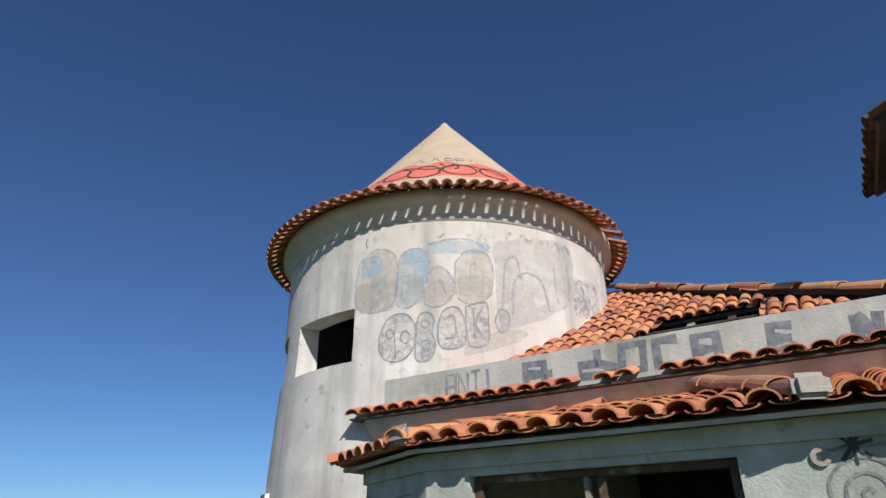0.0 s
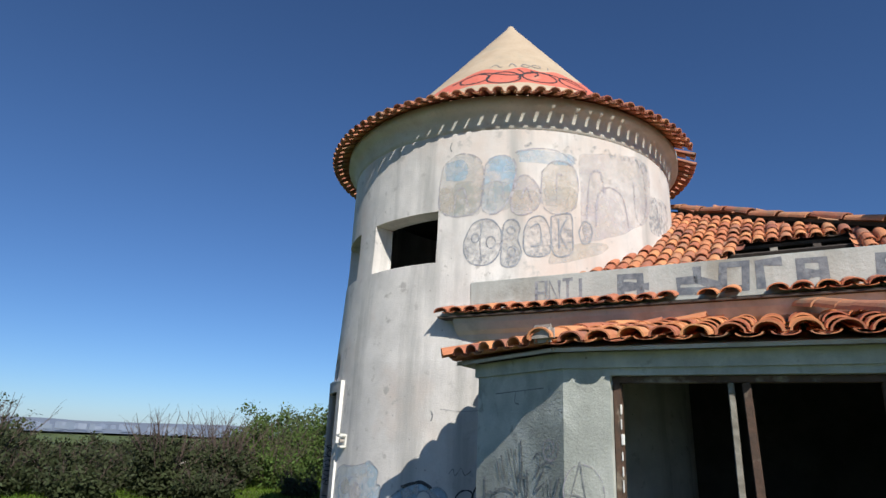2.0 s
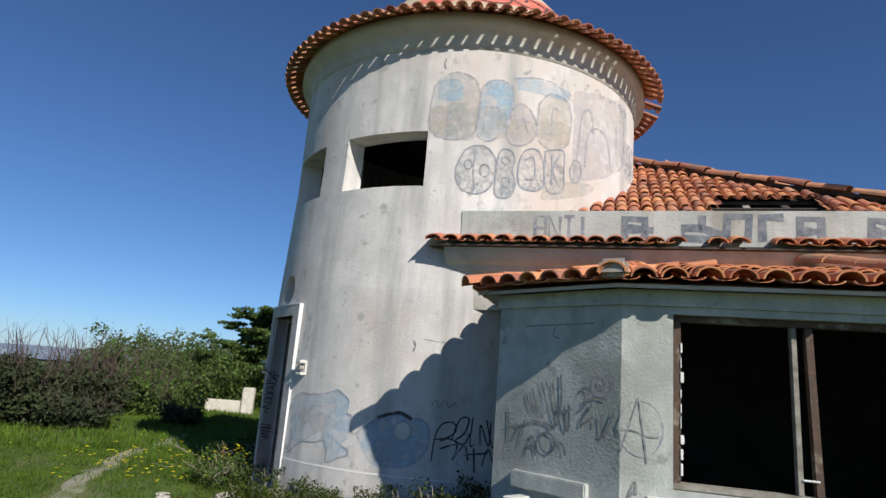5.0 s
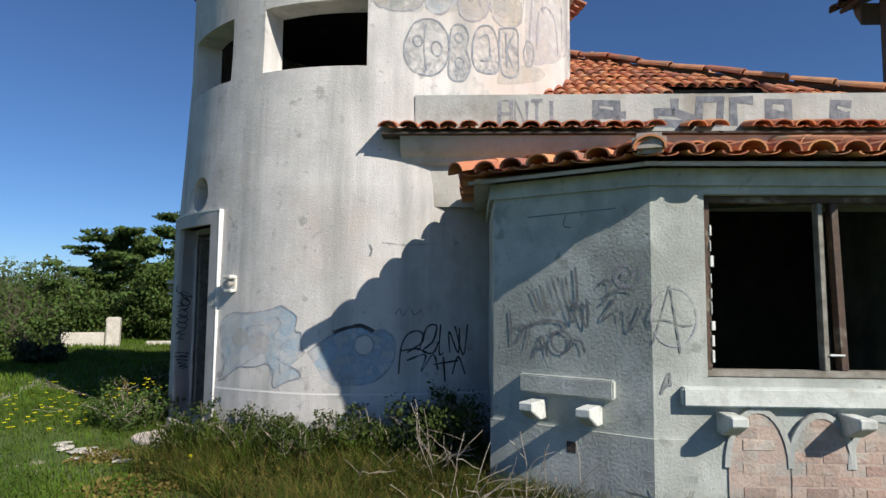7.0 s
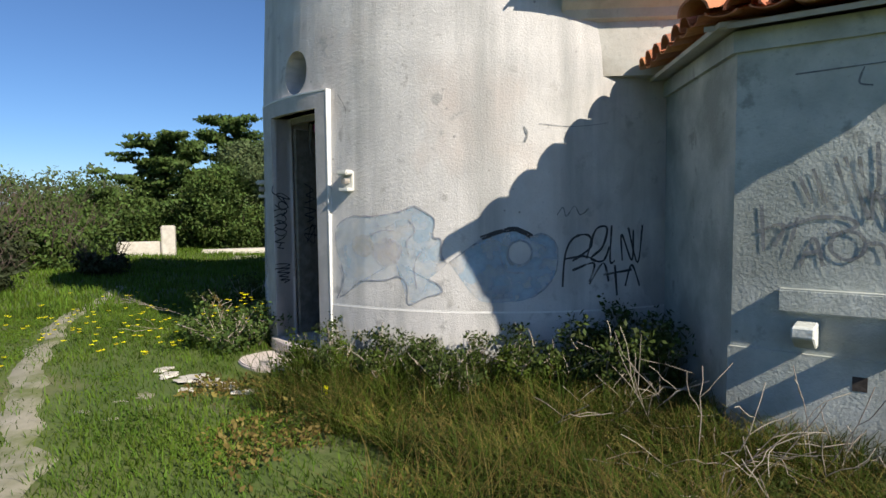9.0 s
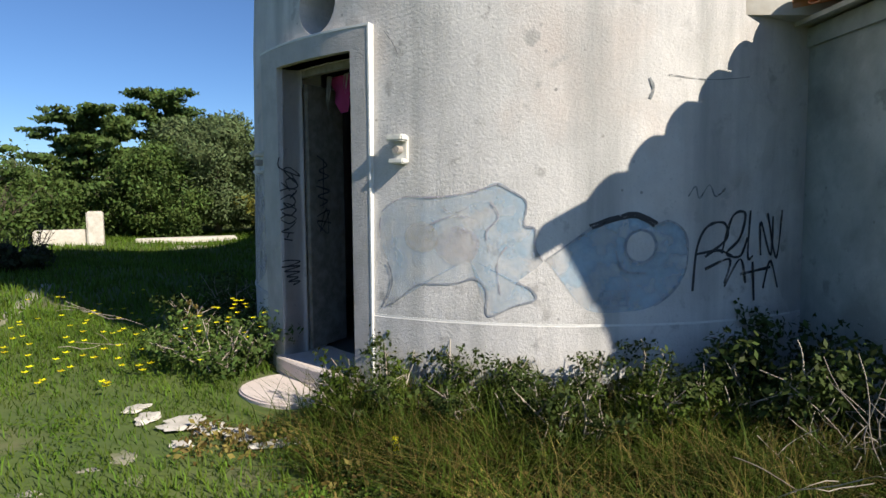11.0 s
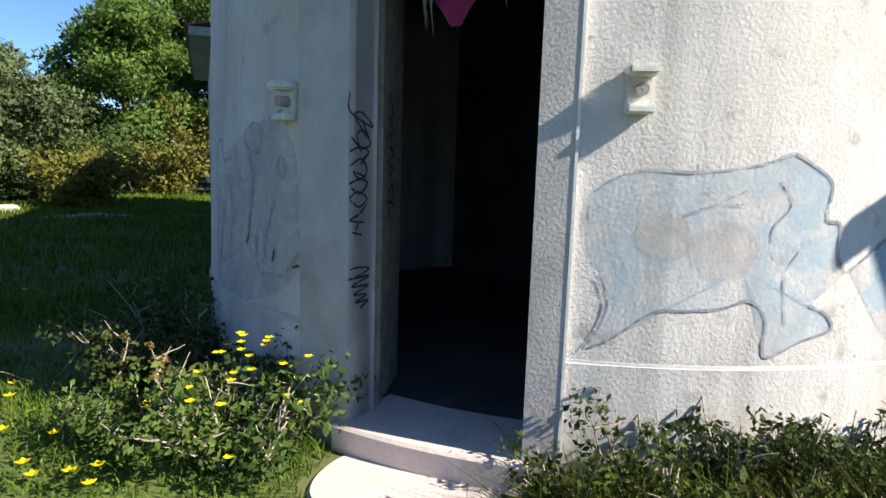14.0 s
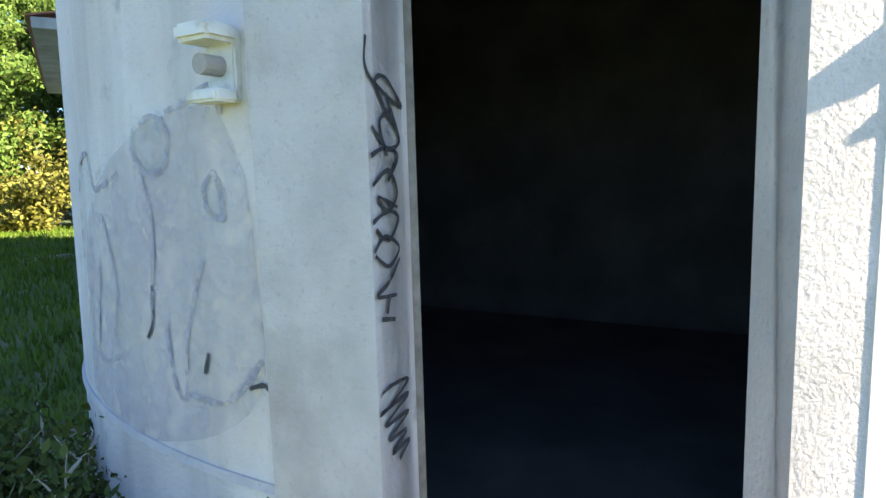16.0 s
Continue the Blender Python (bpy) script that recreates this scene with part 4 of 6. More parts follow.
# black tag beside the eye
strokes("tag", [at((249.9, .723), (250.4, .986), (251.9, 1.117), (254.4, 1.135), (254.9, 1.041), (251.6, .93)), at((254.1, .947), (255.7, 1.173), (257.8, 1.191), (257, 1.04), (254.9, .947), (257.1, .926), (258.3, 1.04)), at((258.7, 1.21), (258.4, .925), (259.3, .924)),
                at((260.7, .923), (260.6, 1.133), (262.6, .921), (262.9, 1.17)), at((264.8, 1.208), (263.8, .90), (261.9, 1.19)), at((251.6, .854), (255.4, .909), (254.6, .758)), at((254.6, .739), (257.1, .907), (258.1, .754)), at((257.1, .812), (262.6, .844)), at((259.3, .886), (259.7, .636)),
                at((261.3, .711), (262.6, .882), (264.2, .705)), at((250.4, .949), (253.7, .966), (255.8, .927))], 0.02, M_BLACK, tower, tplace, "black spray tag in loose letters")
strokes("tag", [at((249, 1.30), (250, 1.36), (250.6, 1.29), (252, 1.37), (253, 1.30), (254.5, 1.35))], 0.012, M_FADED, tower, tplace)
# black mould on the damp side of the tower
for a, z, rs, rz in ((258, 1.75, .26, .42), (263, 2.15, .3, .35), (265, 1.45, .22, .4), (254, 1.5, .16, .2), (268, 1.0, .2, .5)):
    patch("mould_stain", loop(arc_s(a), z, rs, rz)[:-1], M_MOULD, tower, tplace, "blotch of black mould on the render", 0.0016, ragged=0.25)
# scrawl on the door's reveal
strokes("tag", [[(.01, 1.594), (.012, 1.516), (.174, 1.457), (.098, 1.517), (.046, 1.496), (.146, 1.404), (.096, 1.484)], [(.02, 1.407), (.091, 1.361), (.156, 1.379), (.112, 1.436), (.059, 1.417), (.09, 1.344)], [(.01, 1.343), (.074, 1.36), (.144, 1.345), (.088, 1.286), (.125, 1.328)],
                [(.014, 1.279), (.089, 1.311), (.133, 1.26), (.085, 1.219), (.036, 1.254), (.132, 1.225)], [(.01, 1.199), (.085, 1.219), (.138, 1.199), (.083, 1.152), (.023, 1.182)], [(.01, 1.134), (.066, 1.162), (.136, 1.13), (.08, 1.093), (.014, 1.125)],
                [(.135, 1.104), (.079, 1.059), (.016, 1.034), (.113, 1.02)], [(.077, 1.025), (.058, .986)], [(.034, .978), (.103, .963)]], 0.013, M_BLACK, tower, reveal_place, "black looping tag on the door reveal")
strokes("tag", [[(.01, .806), (.069, .812), (.16, .798), (.067, .769), (.01, .763), (.159, .762), (.03, .728), (.157, .717), (.046, .688), (.144, .675), (.062, .648), (.155, .644), (.097, .618)]], 0.012, M_BLACK, tower, reveal_place)


def leaf_place(s, z, out):
    """On the outer face of the folded door leaf."""
    return Matrix.Translation((TC[0] + 2.54 * math.cos(radians(186.0)), TC[1] + 2.54 * math.sin(radians(186.0)), 0)) @ Matrix.Rotation(radians(30), 4, "Z") @ Vector((s, -0.021 - out, z))


strokes("tag", [[(.10, 1.62), (.22, 1.55), (.12, 1.5), (.24, 1.46), (.1, 1.42)], [(.08, 1.38), (.25, 1.34), (.1, 1.3), (.22, 1.26), (.12, 1.22)], [(.18, 1.6), (.16, 1.2)], [(.08, 1.14), (.24, 1.18), (.12, 1.02), (.2, 1.2), (.22, 1.0), (.08, 1.1), (.26, 1.08)]], 0.014, M_BLACK, tower, leaf_place, "black scrawled tag on the door leaf")
# small mural left of the door
patch("mural", [(arc_s(157), .55), (arc_s(158), 1.1), (arc_s(164), 1.35), (arc_s(171), 1.46), (arc_s(177), 1.46), (arc_s(179), 1.1), (arc_s(178), .7), (arc_s(168), .52)], M_LILAC, tower, tplace, "faded bluish mural beside the tower door", 0.0022)
patch("mural_patch", loop(arc_s(170.3), 1.39, .09, .08)[:-1], M_GREENMURAL, tower, tplace, "", 0.003)
patch("mural_patch", loop(arc_s(176.1), 1.26, .05, .055)[:-1], M_OCHRE, tower, tplace, "", 0.003)
patch("mural_patch", at((182.4, .9), (182.4, 1.43), (184.9, 1.43), (184.9, .9)), M_BLUE, tower, lambda s, z, out: tplace(s, z, out + 0.016), "", 0.003)
strokes("mural_outline", [at((157.1, 1.033), (157.4, 1.324), (160.1, 1.392), (161.4, 1.277), (165.8, 1.321)), at((168.4, 1.441), (170.9, 1.475), (172.3, 1.424), (171.8, 1.337), (169.9, 1.319), (168.3, 1.381), (168.4, 1.441)), at((169.1, 1.319), (170.1, 1.179), (169.4, .89)),
                          at((172.3, 1.481), (173.7, 1.496), (176.5, 1.533), (177, 1.46)), at((175.4, 1.279), (176.3, 1.316), (176.8, 1.206), (175.6, 1.224), (175.4, 1.279)), at((171, .898), (171.5, .739), (172.6, .696), (173.1, .87), (174.9, 1.091)),
                          at((172.6, .707), (176.4, .716), (179.2, .847)), at((161.5, 1.027), (160, .712), (164.8, .751)), at((162.5, 1.2), (164.5, .98), (163.5, .8))], 0.022, M_SOFT, tower, tplace)
strokes("mural_outline", [at((178.1, .766), (179.2, .782), (179.8, .759)), at((169.6, 1.0), (169.4, .89), (168.7, .84)), at((174.6, .78), (175, .84))], 0.016, M_BLACK, tower, tplace)
# the big faded mural high on the tower
letters = [at((242, 4.89), (243.2, 5.22), (247.9, 5.37), (253.3, 5.30), (255.4, 5.08), (255, 4.68), (252.8, 4.51), (247.2, 4.475), (242.5, 4.59)),
           at((255.9, 5.20), (259.3, 5.31), (263.7, 5.26), (264.5, 5.04), (262.7, 4.71), (259.7, 4.51), (256.1, 4.50), (254.8, 4.68)),
           at((263.9, 4.82), (265.4, 5.0), (268.1, 5.02), (271, 4.86), (271.2, 4.65), (268.4, 4.50), (264.4, 4.49), (263, 4.64)),
           at((271.9, 5.09), (275.2, 5.25), (280.1, 5.24), (282.4, 5.07), (282.4, 4.77), (280, 4.57), (275.2, 4.51), (271.9, 4.65))]
for l, mt in zip(letters, (M_GREYMURAL, M_BLUE, M_LILAC, M_OCHRE)):
    patch("mural", l, mt, tower, tplace, "sun-faded bubble letter high on the tower", 0.0018, ragged=0.05)
for a0, a1, z0, z1, mt in ((242.4, 246.5, 4.55, 4.88, M_OCHRE), (247, 254.5, 4.50, 4.92, M_GREENMURAL), (255.5, 262.5, 4.55, 4.90, M_GREENMURAL), (264, 270.5, 4.55, 4.8, M_OCHRE), (273, 281.5, 4.62, 4.88, M_OCHRE), (244, 250, 5.0, 5.25, M_BLUE), (257, 263, 5.1, 5.28, M_BLUE), (265.5, 280, 5.22, 5.38, M_BLUE)):
    patch("mural_patch", at((a0, z0), (a0, z1), (a1, z1), (a1, z0)), mt, tower, tplace, "", 0.0030, ragged=0.12)
strokes("mural_outline", [l + l[:1] for l in letters] + [at((247, 4.58), (247.4, 4.8), (249.5, 4.86), (251, 4.6)), at((256.6, 4.62), (257.4, 4.9), (260.5, 4.92), (261, 4.7)), at((276, 4.7), (276.3, 5.05), (278, 5.06)), at((266, 4.7), (267.5, 4.85), (269, 4.66)), at((264, 5.35), (270, 5.42), (277, 5.40), (282, 5.25))], 0.024, M_SOFT, tower, tplace, "soft worn outline of the letters")
patch("mural", at((283, 5.40), (296, 5.52), (311, 5.55), (310, 4.78), (300, 4.45), (288.1, 4.22), (283.8, 4.30)), M_LILAC, tower, tplace, "faded pinkish lettering mural on the tower", 0.0018, ragged=0.05)
patch("mural", at((311.4, 5.1), (325, 5.15), (325, 4.7), (311, 4.56)), M_DARKMURAL, tower, tplace, "slate blue painted patch at the tower's side", 0.0018)
strokes("mural_outline", [at((285, 4.5), (286.5, 5.1), (290, 5.2), (291, 4.9)), at((288, 4.4), (289, 4.85), (293, 5.0), (298, 4.9), (300, 4.5)), at((303, 5.2), (303.5, 4.7), (306, 4.6)), at((308, 5.45), (309, 5.0), (308, 4.75)), at((312, 5.0), (315, 5.1), (316, 4.75))], 0.03, M_SOFT, tower, tplace)
strokes("mural_outline", [at((287 + k * 4, 5.47 + .02 * (k % 2)), (289 + k * 4, 5.56), (290.5 + k * 4, 5.46)) for k in range(6)] + [at((278, 5.36), (280, 5.48), (282, 5.3)), at((267, 5.44), (269, 5.5))], 0.05, M_DARKMURAL, tower, tplace)
row = [at((250.2, 4.12), (252.7, 4.36), (257.5, 4.41), (260.6, 4.24), (260.1, 3.96), (257.3, 3.81), (253, 3.81), (250.5, 3.95)), at((260.9, 4.10), (261.4, 4.35), (264, 4.41), (265.7, 4.31), (265.2, 4.14), (266.2, 3.96), (264.3, 3.79), (260.8, 3.81)),
       at((266.8, 4.25), (268.4, 4.42), (272.1, 4.46), (274.2, 4.26), (273.8, 3.98), (269.4, 3.92), (266.9, 4.0)), at((274.4, 4.47), (280, 4.53), (280.6, 4.29), (280, 4.0), (275, 3.98)), at((282.5, 4.3), (284, 4.45), (286.5, 4.4), (286, 4.2), (283.5, 4.15))]
for l in row:
    patch("mural", l, M_DARKMURAL, tower, tplace, "mottled slate bubble letter on the tower", 0.0018, ragged=0.08)
patch("mural", at((274.7, 4.07), (289.9, 4.2), (289.5, 4.05), (274.7, 3.84)), M_OCHRE, tower, tplace, "faded ochre smear under the letters", 0.0026, ragged=0.1)
strokes("mural_outline", [l + l[:1] for l in row] + [at((255.2, 4.35), (254.8, 4.1), (255.3, 3.85)), loop(arc_s(253.4), 4.16, .05, .06), loop(arc_s(257.8), 4.1, .06, .08), loop(arc_s(263.3), 4.26, .05, .05), loop(arc_s(263.4), 3.98, .05, .06), at((268.5, 4.3), (271, 4.35), (271.5, 4.1), (268.8, 4.05)), at((276.5, 4.45), (276.6, 4.05)), at((278.8, 4.45), (277, 4.25), (279, 4.05))], 0.022, M_OUTLINE, tower, tplace, "outlined bubble letters, worn")
# cracks
strokes("crack", [[(arc_s(245.4), 5.56), (arc_s(245), 5.48), (arc_s(245.5), 5.42)], [(arc_s(243.5), 2.0), (arc_s(244), 1.94), (arc_s(243.6), 1.88)]], 0.02, M_FADED, tower, tplace, "short dark crack in the render")
strokes("crack", [[(arc_s(246), 2.02), (arc_s(252), 2.0), (arc_s(258), 2.03)], [(arc_s(209), 2.35), (arc_s(211), 2.2), (arc_s(210), 2.05)], [(arc_s(212), 3.3), (arc_s(212.6), 3.1)]], 0.006, M_FADED, tower, tplace)

# red band and scrawl on the cone
def cone_place(a, z, out):
    r = float(np.interp(z, [6.72, 7.8, 9.16], [2.1, 1.22, 0.12])) + out
    return Vector((TC[0] + r * math.cos(radians(a)), TC[1] + r * math.sin(radians(a)), z + out))


vs, fs = [], []
for i in range(61):
    a = 222 + i * 2.0
    top = 7.3 + 0.05 * math.sin(i * 0.6) - 0.5 * max(0, abs(i - 31) / 30 - 0.72) * 3
    for k in range(7):
        vs.append(cone_place(a, 6.3 + (top - 6.3) * k / 6 if k else 6.55, 0.0022))
for i in range(60):
    for k in range(6):
        j = i * 7 + k
        fs.append((j, j + 7, j + 8, j + 1))
film("painted_band", vs, fs, M_RED, tower, "coral red painted band round the cone")


def cone_m(s, z, out):
    return cone_place(270 + math.degrees(s / 1.75), z, out)


strokes("tag", [loop(-.75, 7.02, .22, .16), loop(-.32, 6.98, .24, .2), loop(.2, 7.02, .25, .18), loop(.72, 7.0, .22, .17), [(-1.1, 6.98), (-.7, 7.2), (-.2, 7.05), (.3, 7.2), (.9, 7.0)], [(-.1, 7.26), (-.02, 7.12), (-.12, 6.95)], [(.1, 7.24), (.2, 7.12), (.12, 7.02)]], 0.03, M_BLACK, tower, cone_m, "black looping scrawl over the coral band")
strokes("tag", [[(-.6, 7.38), (-.5, 7.48), (-.42, 7.38), (-.36, 7.38)], [(-.25, 7.38), (-.2, 7.5), (-.12, 7.38)], loop(0.05, 7.42, .08, .05), loop(.25, 7.43, .08, .05), [(.45, 7.36), (.5, 7.48)]], 0.022, M_FADED, tower, cone_m)

# parapet letters
def block(ch, s, w, z0=3.225, h=0.27):
    g = {"A": [[(0, 0), (0, 1), (1, 1), (1, 0)], [(0, .5), (1, .5)]], "N": [[(0, 0), (0, 1), (1, 0), (1, 1)]], "T": [[(0, 1), (1, 1)], [(.5, 1), (.5, 0)]], "I": [[(.5, 1), (.5, 0)]]}[ch]
    return [[(s + x * w, z0 + z * h) for x, z in l] for l in g]


for sign in ([[(1.86, 3.24), (1.86, 3.47), (2.07, 3.46), (2.07, 3.25)], [(1.86, 3.36), (2.16, 3.34)]], [[(2.65, 3.51), (2.65, 3.37), (2.82, 3.30), (2.82, 3.24), (2.46, 3.26), (2.46, 3.37), (2.65, 3.37)]],
             [[(2.88, 3.25), (2.90, 3.50), (3.11, 3.50), (3.09, 3.25), (2.88, 3.25)]], [[(3.23, 3.23), (3.23, 3.49), (3.43, 3.49)]], [[(3.58, 3.22), (3.58, 3.475), (3.77, 3.47), (3.77, 3.22)], [(3.58, 3.34), (3.76, 3.34)]],
             [[(4.39, 3.44), (4.22, 3.46), (4.20, 3.23), (4.39, 3.25)], [(4.22, 3.34), (4.37, 3.33)]], [[(4.84, 3.20), (4.86, 3.44)], [(4.86, 3.44), (4.98, 3.20)], [(4.98, 3.20), (5.02, 3.44)]]):
    strokes("letter", sign, 0.10, M_LETTER, house, para_place, "large faded slate painted letter", False)
for ch, s, w in (("A", .88, .12), ("N", 1.04, .12), ("T", 1.2, .12), ("I", 1.36, .1)):
    strokes("letter", block(ch, s, w), 0.045, M_OUTLINE, house, para_place, "small faded painted letter", False)
# tags on the angled wall and the bay's front
strokes("tag", [[(.148, 1.376), (.166, 1.104)], [(.131, 1.223), (.268, 1.258), (.217, 1.136)], [(.335, 1.305), (.284, 1.08)], [(.251, 1.242), (.433, 1.307)], [(.35, 1.025), (.416, 1.189), (.464, 1.031)], [(.367, 1.099), (.464, 1.118)], loop(.575, 1.152, .079, .08),
                [(.653, 1.161), (.729, 1.159), (.758, 1.076)], [(.433, 1.307), (.576, 1.296), (.607, 1.254), (.497, 1.207), (.497, 1.25)]], 0.024, M_FADED, house, side_place, "faded dark tag on the angled wall")
strokes("tag", [[(.336, 1.529), (.401, 1.38)], [(.402, 1.573), (.466, 1.381)], [(.5, 1.632), (.562, 1.412), (.53, 1.382)], [(.548, 1.631), (.669, 1.299), (.686, 1.442), (.775, 1.26), (.777, 1.472)], [(.611, 1.63), (.655, 1.428), (.702, 1.471), (.689, 1.702)], [(.655, 1.413), (.792, 1.415)]], 0.024, M_FADED, house, side_place)
strokes("tag", [[(.862, 1.557), (.912, 1.607), (.955, 1.57), (.925, 1.473), (.88, 1.43)], [(.91, 1.5), (1.04, 1.542), (1.123, 1.528)], [(.996, 1.495), (.893, 1.327), (1.009, 1.391), (1.022, 1.322)], [(1.079, 1.419), (1.096, 1.257), (1.189, 1.448)]], 0.02, M_FADED, house, side_place)
strokes("tag", [spiral(1.07, 1.65, .11)], 0.018, M_SOFT, house, side_place)
strokes("tag", [[(.3, 2.1), (1.0, 2.12)], [(.62, 2.1), (.6, 2.02), (.66, 2.0)]], 0.012, M_FADED, house, side_place)
strokes("tag", [loop(.148, 1.35, .155, .2, 12)], 0.012, M_SOFT, house, front_place, "circled letter sprayed thinly on the bay")
strokes("tag", [[(.004, 1.169), (.126, 1.57)], [(.126, 1.57), (.189, 1.105)], [(.0, 1.328), (.094, 1.329), (.199, 1.295), (.278, 1.299)]], 0.014, M_FADED, house, front_place)
strokes("tag", [[(.051, .829), (.104, .968), (.115, .882)], [(.06, .85), (.1, .9)]], 0.022, M_FADED, house, front_place)
strokes("tag", [spiral(2.75, 1.98, .2, 2.6), [(2.58, 2.2), (2.95, 2.22)]], 0.022, M_FADED, house, front_place, "grey sprayed spiral beside the window")
strokes("tag", [[(2.72 + .1 * math.cos(a), 2.22 + .1 * math.sin(a)), (2.72 - .1 * math.cos(a), 2.22 - .1 * math.sin(a))] for a in (0.2, 0.9, 1.6, 2.4)], 0.025, M_BLACK, house, front_place, "dark blue star-shaped tag")
part("pipe_hole", lathe([(0.025, 0), (0.05, 0), (0.05, 0.02), (0.025, 0.02)], 20), M_MORTAR, house, "round pipe opening in the wall").matrix_basis = BAY @ Matrix.Translation((2.56, 0.002, 2.17)) @ Matrix.Rotation(radians(90), 4, "X")

# ---- things at the door ----
def lamp_box(a, z):
    thing = tagged(new("wall_lamp_box"), "off-white broken wall lamp housing fixed beside the door", "lamp", "lamp boxes beside the tower door")
    thing.matrix_basis = Matrix.Translation(on_tower(a, z)) @ Matrix.Rotation(radians(a + 90), 4, "Z")
    part("back_plate", boxes((-0.05, -0.02, -0.085), (0.05, 0.03, 0.085), None, 0.006), M_CERAMIC, thing)
    part("hood", boxes((-0.058, -0.105, 0.05), (0.058, -0.005, 0.092), None, 0.01), M_CERAMIC, thing)
    part("shelf", boxes((-0.052, -0.085, -0.088), (0.052, -0.015, -0.058), None, 0.006), M_CERAMIC, thing)
    part("socket", lathe([(0.0, 0.0), (0.025, 0.0), (0.025, 0.06), (0.0, 0.06)], 12), M_MORTAR, thing, "broken lamp socket").matrix_basis = pose(0, -0.02, 0.0, 90, 0, 0)
    return thing


lamp_box(211.6, 1.60)
lamp_box(177.6, 1.57)

slab_pts = [(0.42 * math.cos(i * math.tau / 56) * (1 + 0.03 * math.sin(i * 0.45)), 0.36 * math.sin(i * math.tau / 56) * (1 + 0.03 * math.cos(i * 0.34))) for i in range(56)]
slab_bm = prism(slab_pts, -0.1, 0.0)
bmesh.ops.bevel(slab_bm, geom=[e for e in slab_bm.edges if abs(e.verts[0].co.z) < 1e-4 and abs(e.verts[1].co.z) < 1e-4], offset=0.012, segments=2, affect="EDGES")
slab = tagged(new("stone_slab", mesh_of(slab_bm, "stone_slab", M_STONE)), "round pale pink stone slab lying before the tower door", "stone slab")
slab.matrix_basis = pose(-2.73, 9.27, -0.05, 0, 0, 130)


def rock(name, x, y, sx, sy, sz, rot, material, label, category, seed):
    bm = bmesh.new()
    bmesh.ops.create_icosphere(bm, subdivisions=3, radius=1.0)
    for v in bm.verts:
        v.co *= 1 + 0.75 * noise.noise(v.co * 1.6 + Vector((seed, 0, 0))) + 0.22 * noise.noise(v.co * 4 + Vector((0, seed, 0)))
        v.co.z = max(-0.4, min(0.55, v.co.z))
        v.co = Vector((v.co.x * sx, v.co.y * sy, v.co.z * sz))
    o = tagged(new(name, mesh_of(bm, name, material)), label, category, "white rubble by the door")
    o.matrix_basis = pose(x, y, float(rise(x, y)) + sz * 0.15, 0, 0, rot)
    return o


for k, (x, y, sx, sy) in enumerate(((-3.52, 9.05, .14, .10), (-3.42, 8.88, .09, .07), (-3.32, 8.70, .13, .07), (-3.12, 8.42, .15, .05), (-2.92, 8.35, .13, .05), (-3.72, 9.28, .08, .06), (-3.62, 8.72, .06, .04), (-3.75, 9.5, .07, .05))):
    rock("rubble_stone", x, y, sx, sy, 0.022, k * 53, M_RUBBLE, "flat broken white rubble lying in the grass", "stone", k * 3.3)
for k in range(5):
    rock("rubble_stone", -4.1 + 0.22 * math.sin(k * 2.1), 8.2 + k * 0.12, .10, .06, 0.03, k * 70, M_PATH, "dull bare stone sunk in the grass", "stone", 40 + k)

marker = tagged(new("plastic_tube"), "small bright yellow plastic tube standing in the grass", "litter")
marker.matrix_basis = pose(-2.70, 7.89, float(rise(-2.7, 7.89)), 6, 0, 0)
part("tube", lathe([(0.010, 0), (0.017, 0), (0.020, 0.12), (0.015, 0.13), (0.011, 0.12)], 14), M_FLOWER, marker)

cloth = tagged(new("hanging_cloth"), "torn magenta cloth hanging in the door head", "cloth")
vs, fs = [], []
for i in range(13):
    for k in range(6):
        f = k / 5
        a = 190 + i * 0.95
        drop = (0.08 + 0.19 * math.sin(math.pi * min(1, (i + 1) / 9)) ** 2 + 0.02 * math.sin(i * 2.3)) * f
        r = 2.40 + 0.03 * math.sin(i * 1.4 + k) * f
        vs.append((TC[0] + r * math.cos(radians(a)), TC[1] + r * math.sin(radians(a)), 2.20 - drop))
for i in range(12):
    for k in range(5):
        j = i * 6 + k
        fs.append((j, j + 6, j + 7, j + 1))
part("fabric", data_mesh("fabric", vs, fs, M_PINK, True), M_PINK, cloth)
vs, fs = [], []
for i in range(12):
    a = 190 + rng.random() * 11
    w, l = 0.006 + 0.012 * rng.random(), 0.08 + 0.25 * rng.random() * (1 if i % 2 else .5)
    p = Vector((TC[0] + 2.44 * math.cos(radians(a)), TC[1] + 2.44 * math.sin(radians(a)), 2.2))
    t = Vector((-math.sin(radians(a)), math.cos(radians(a)), 0))
    n = len(vs)
    vs += [p - t * w, p + t * w, p + t * w * .6 - Vector((0.02, 0, l * .6)), p - Vector((0.0, 0.01, l)), p - t * w * .8 - Vector((0.01, 0, l * .5))]
    fs.append((n, n + 1, n + 2, n + 3, n + 4))
part("torn_strip", data_mesh("torn_strip", vs, fs, M_GREYWOOD), M_GREYWOOD, cloth, "grey torn strips hanging from the door head")["kind"] = "stuff"

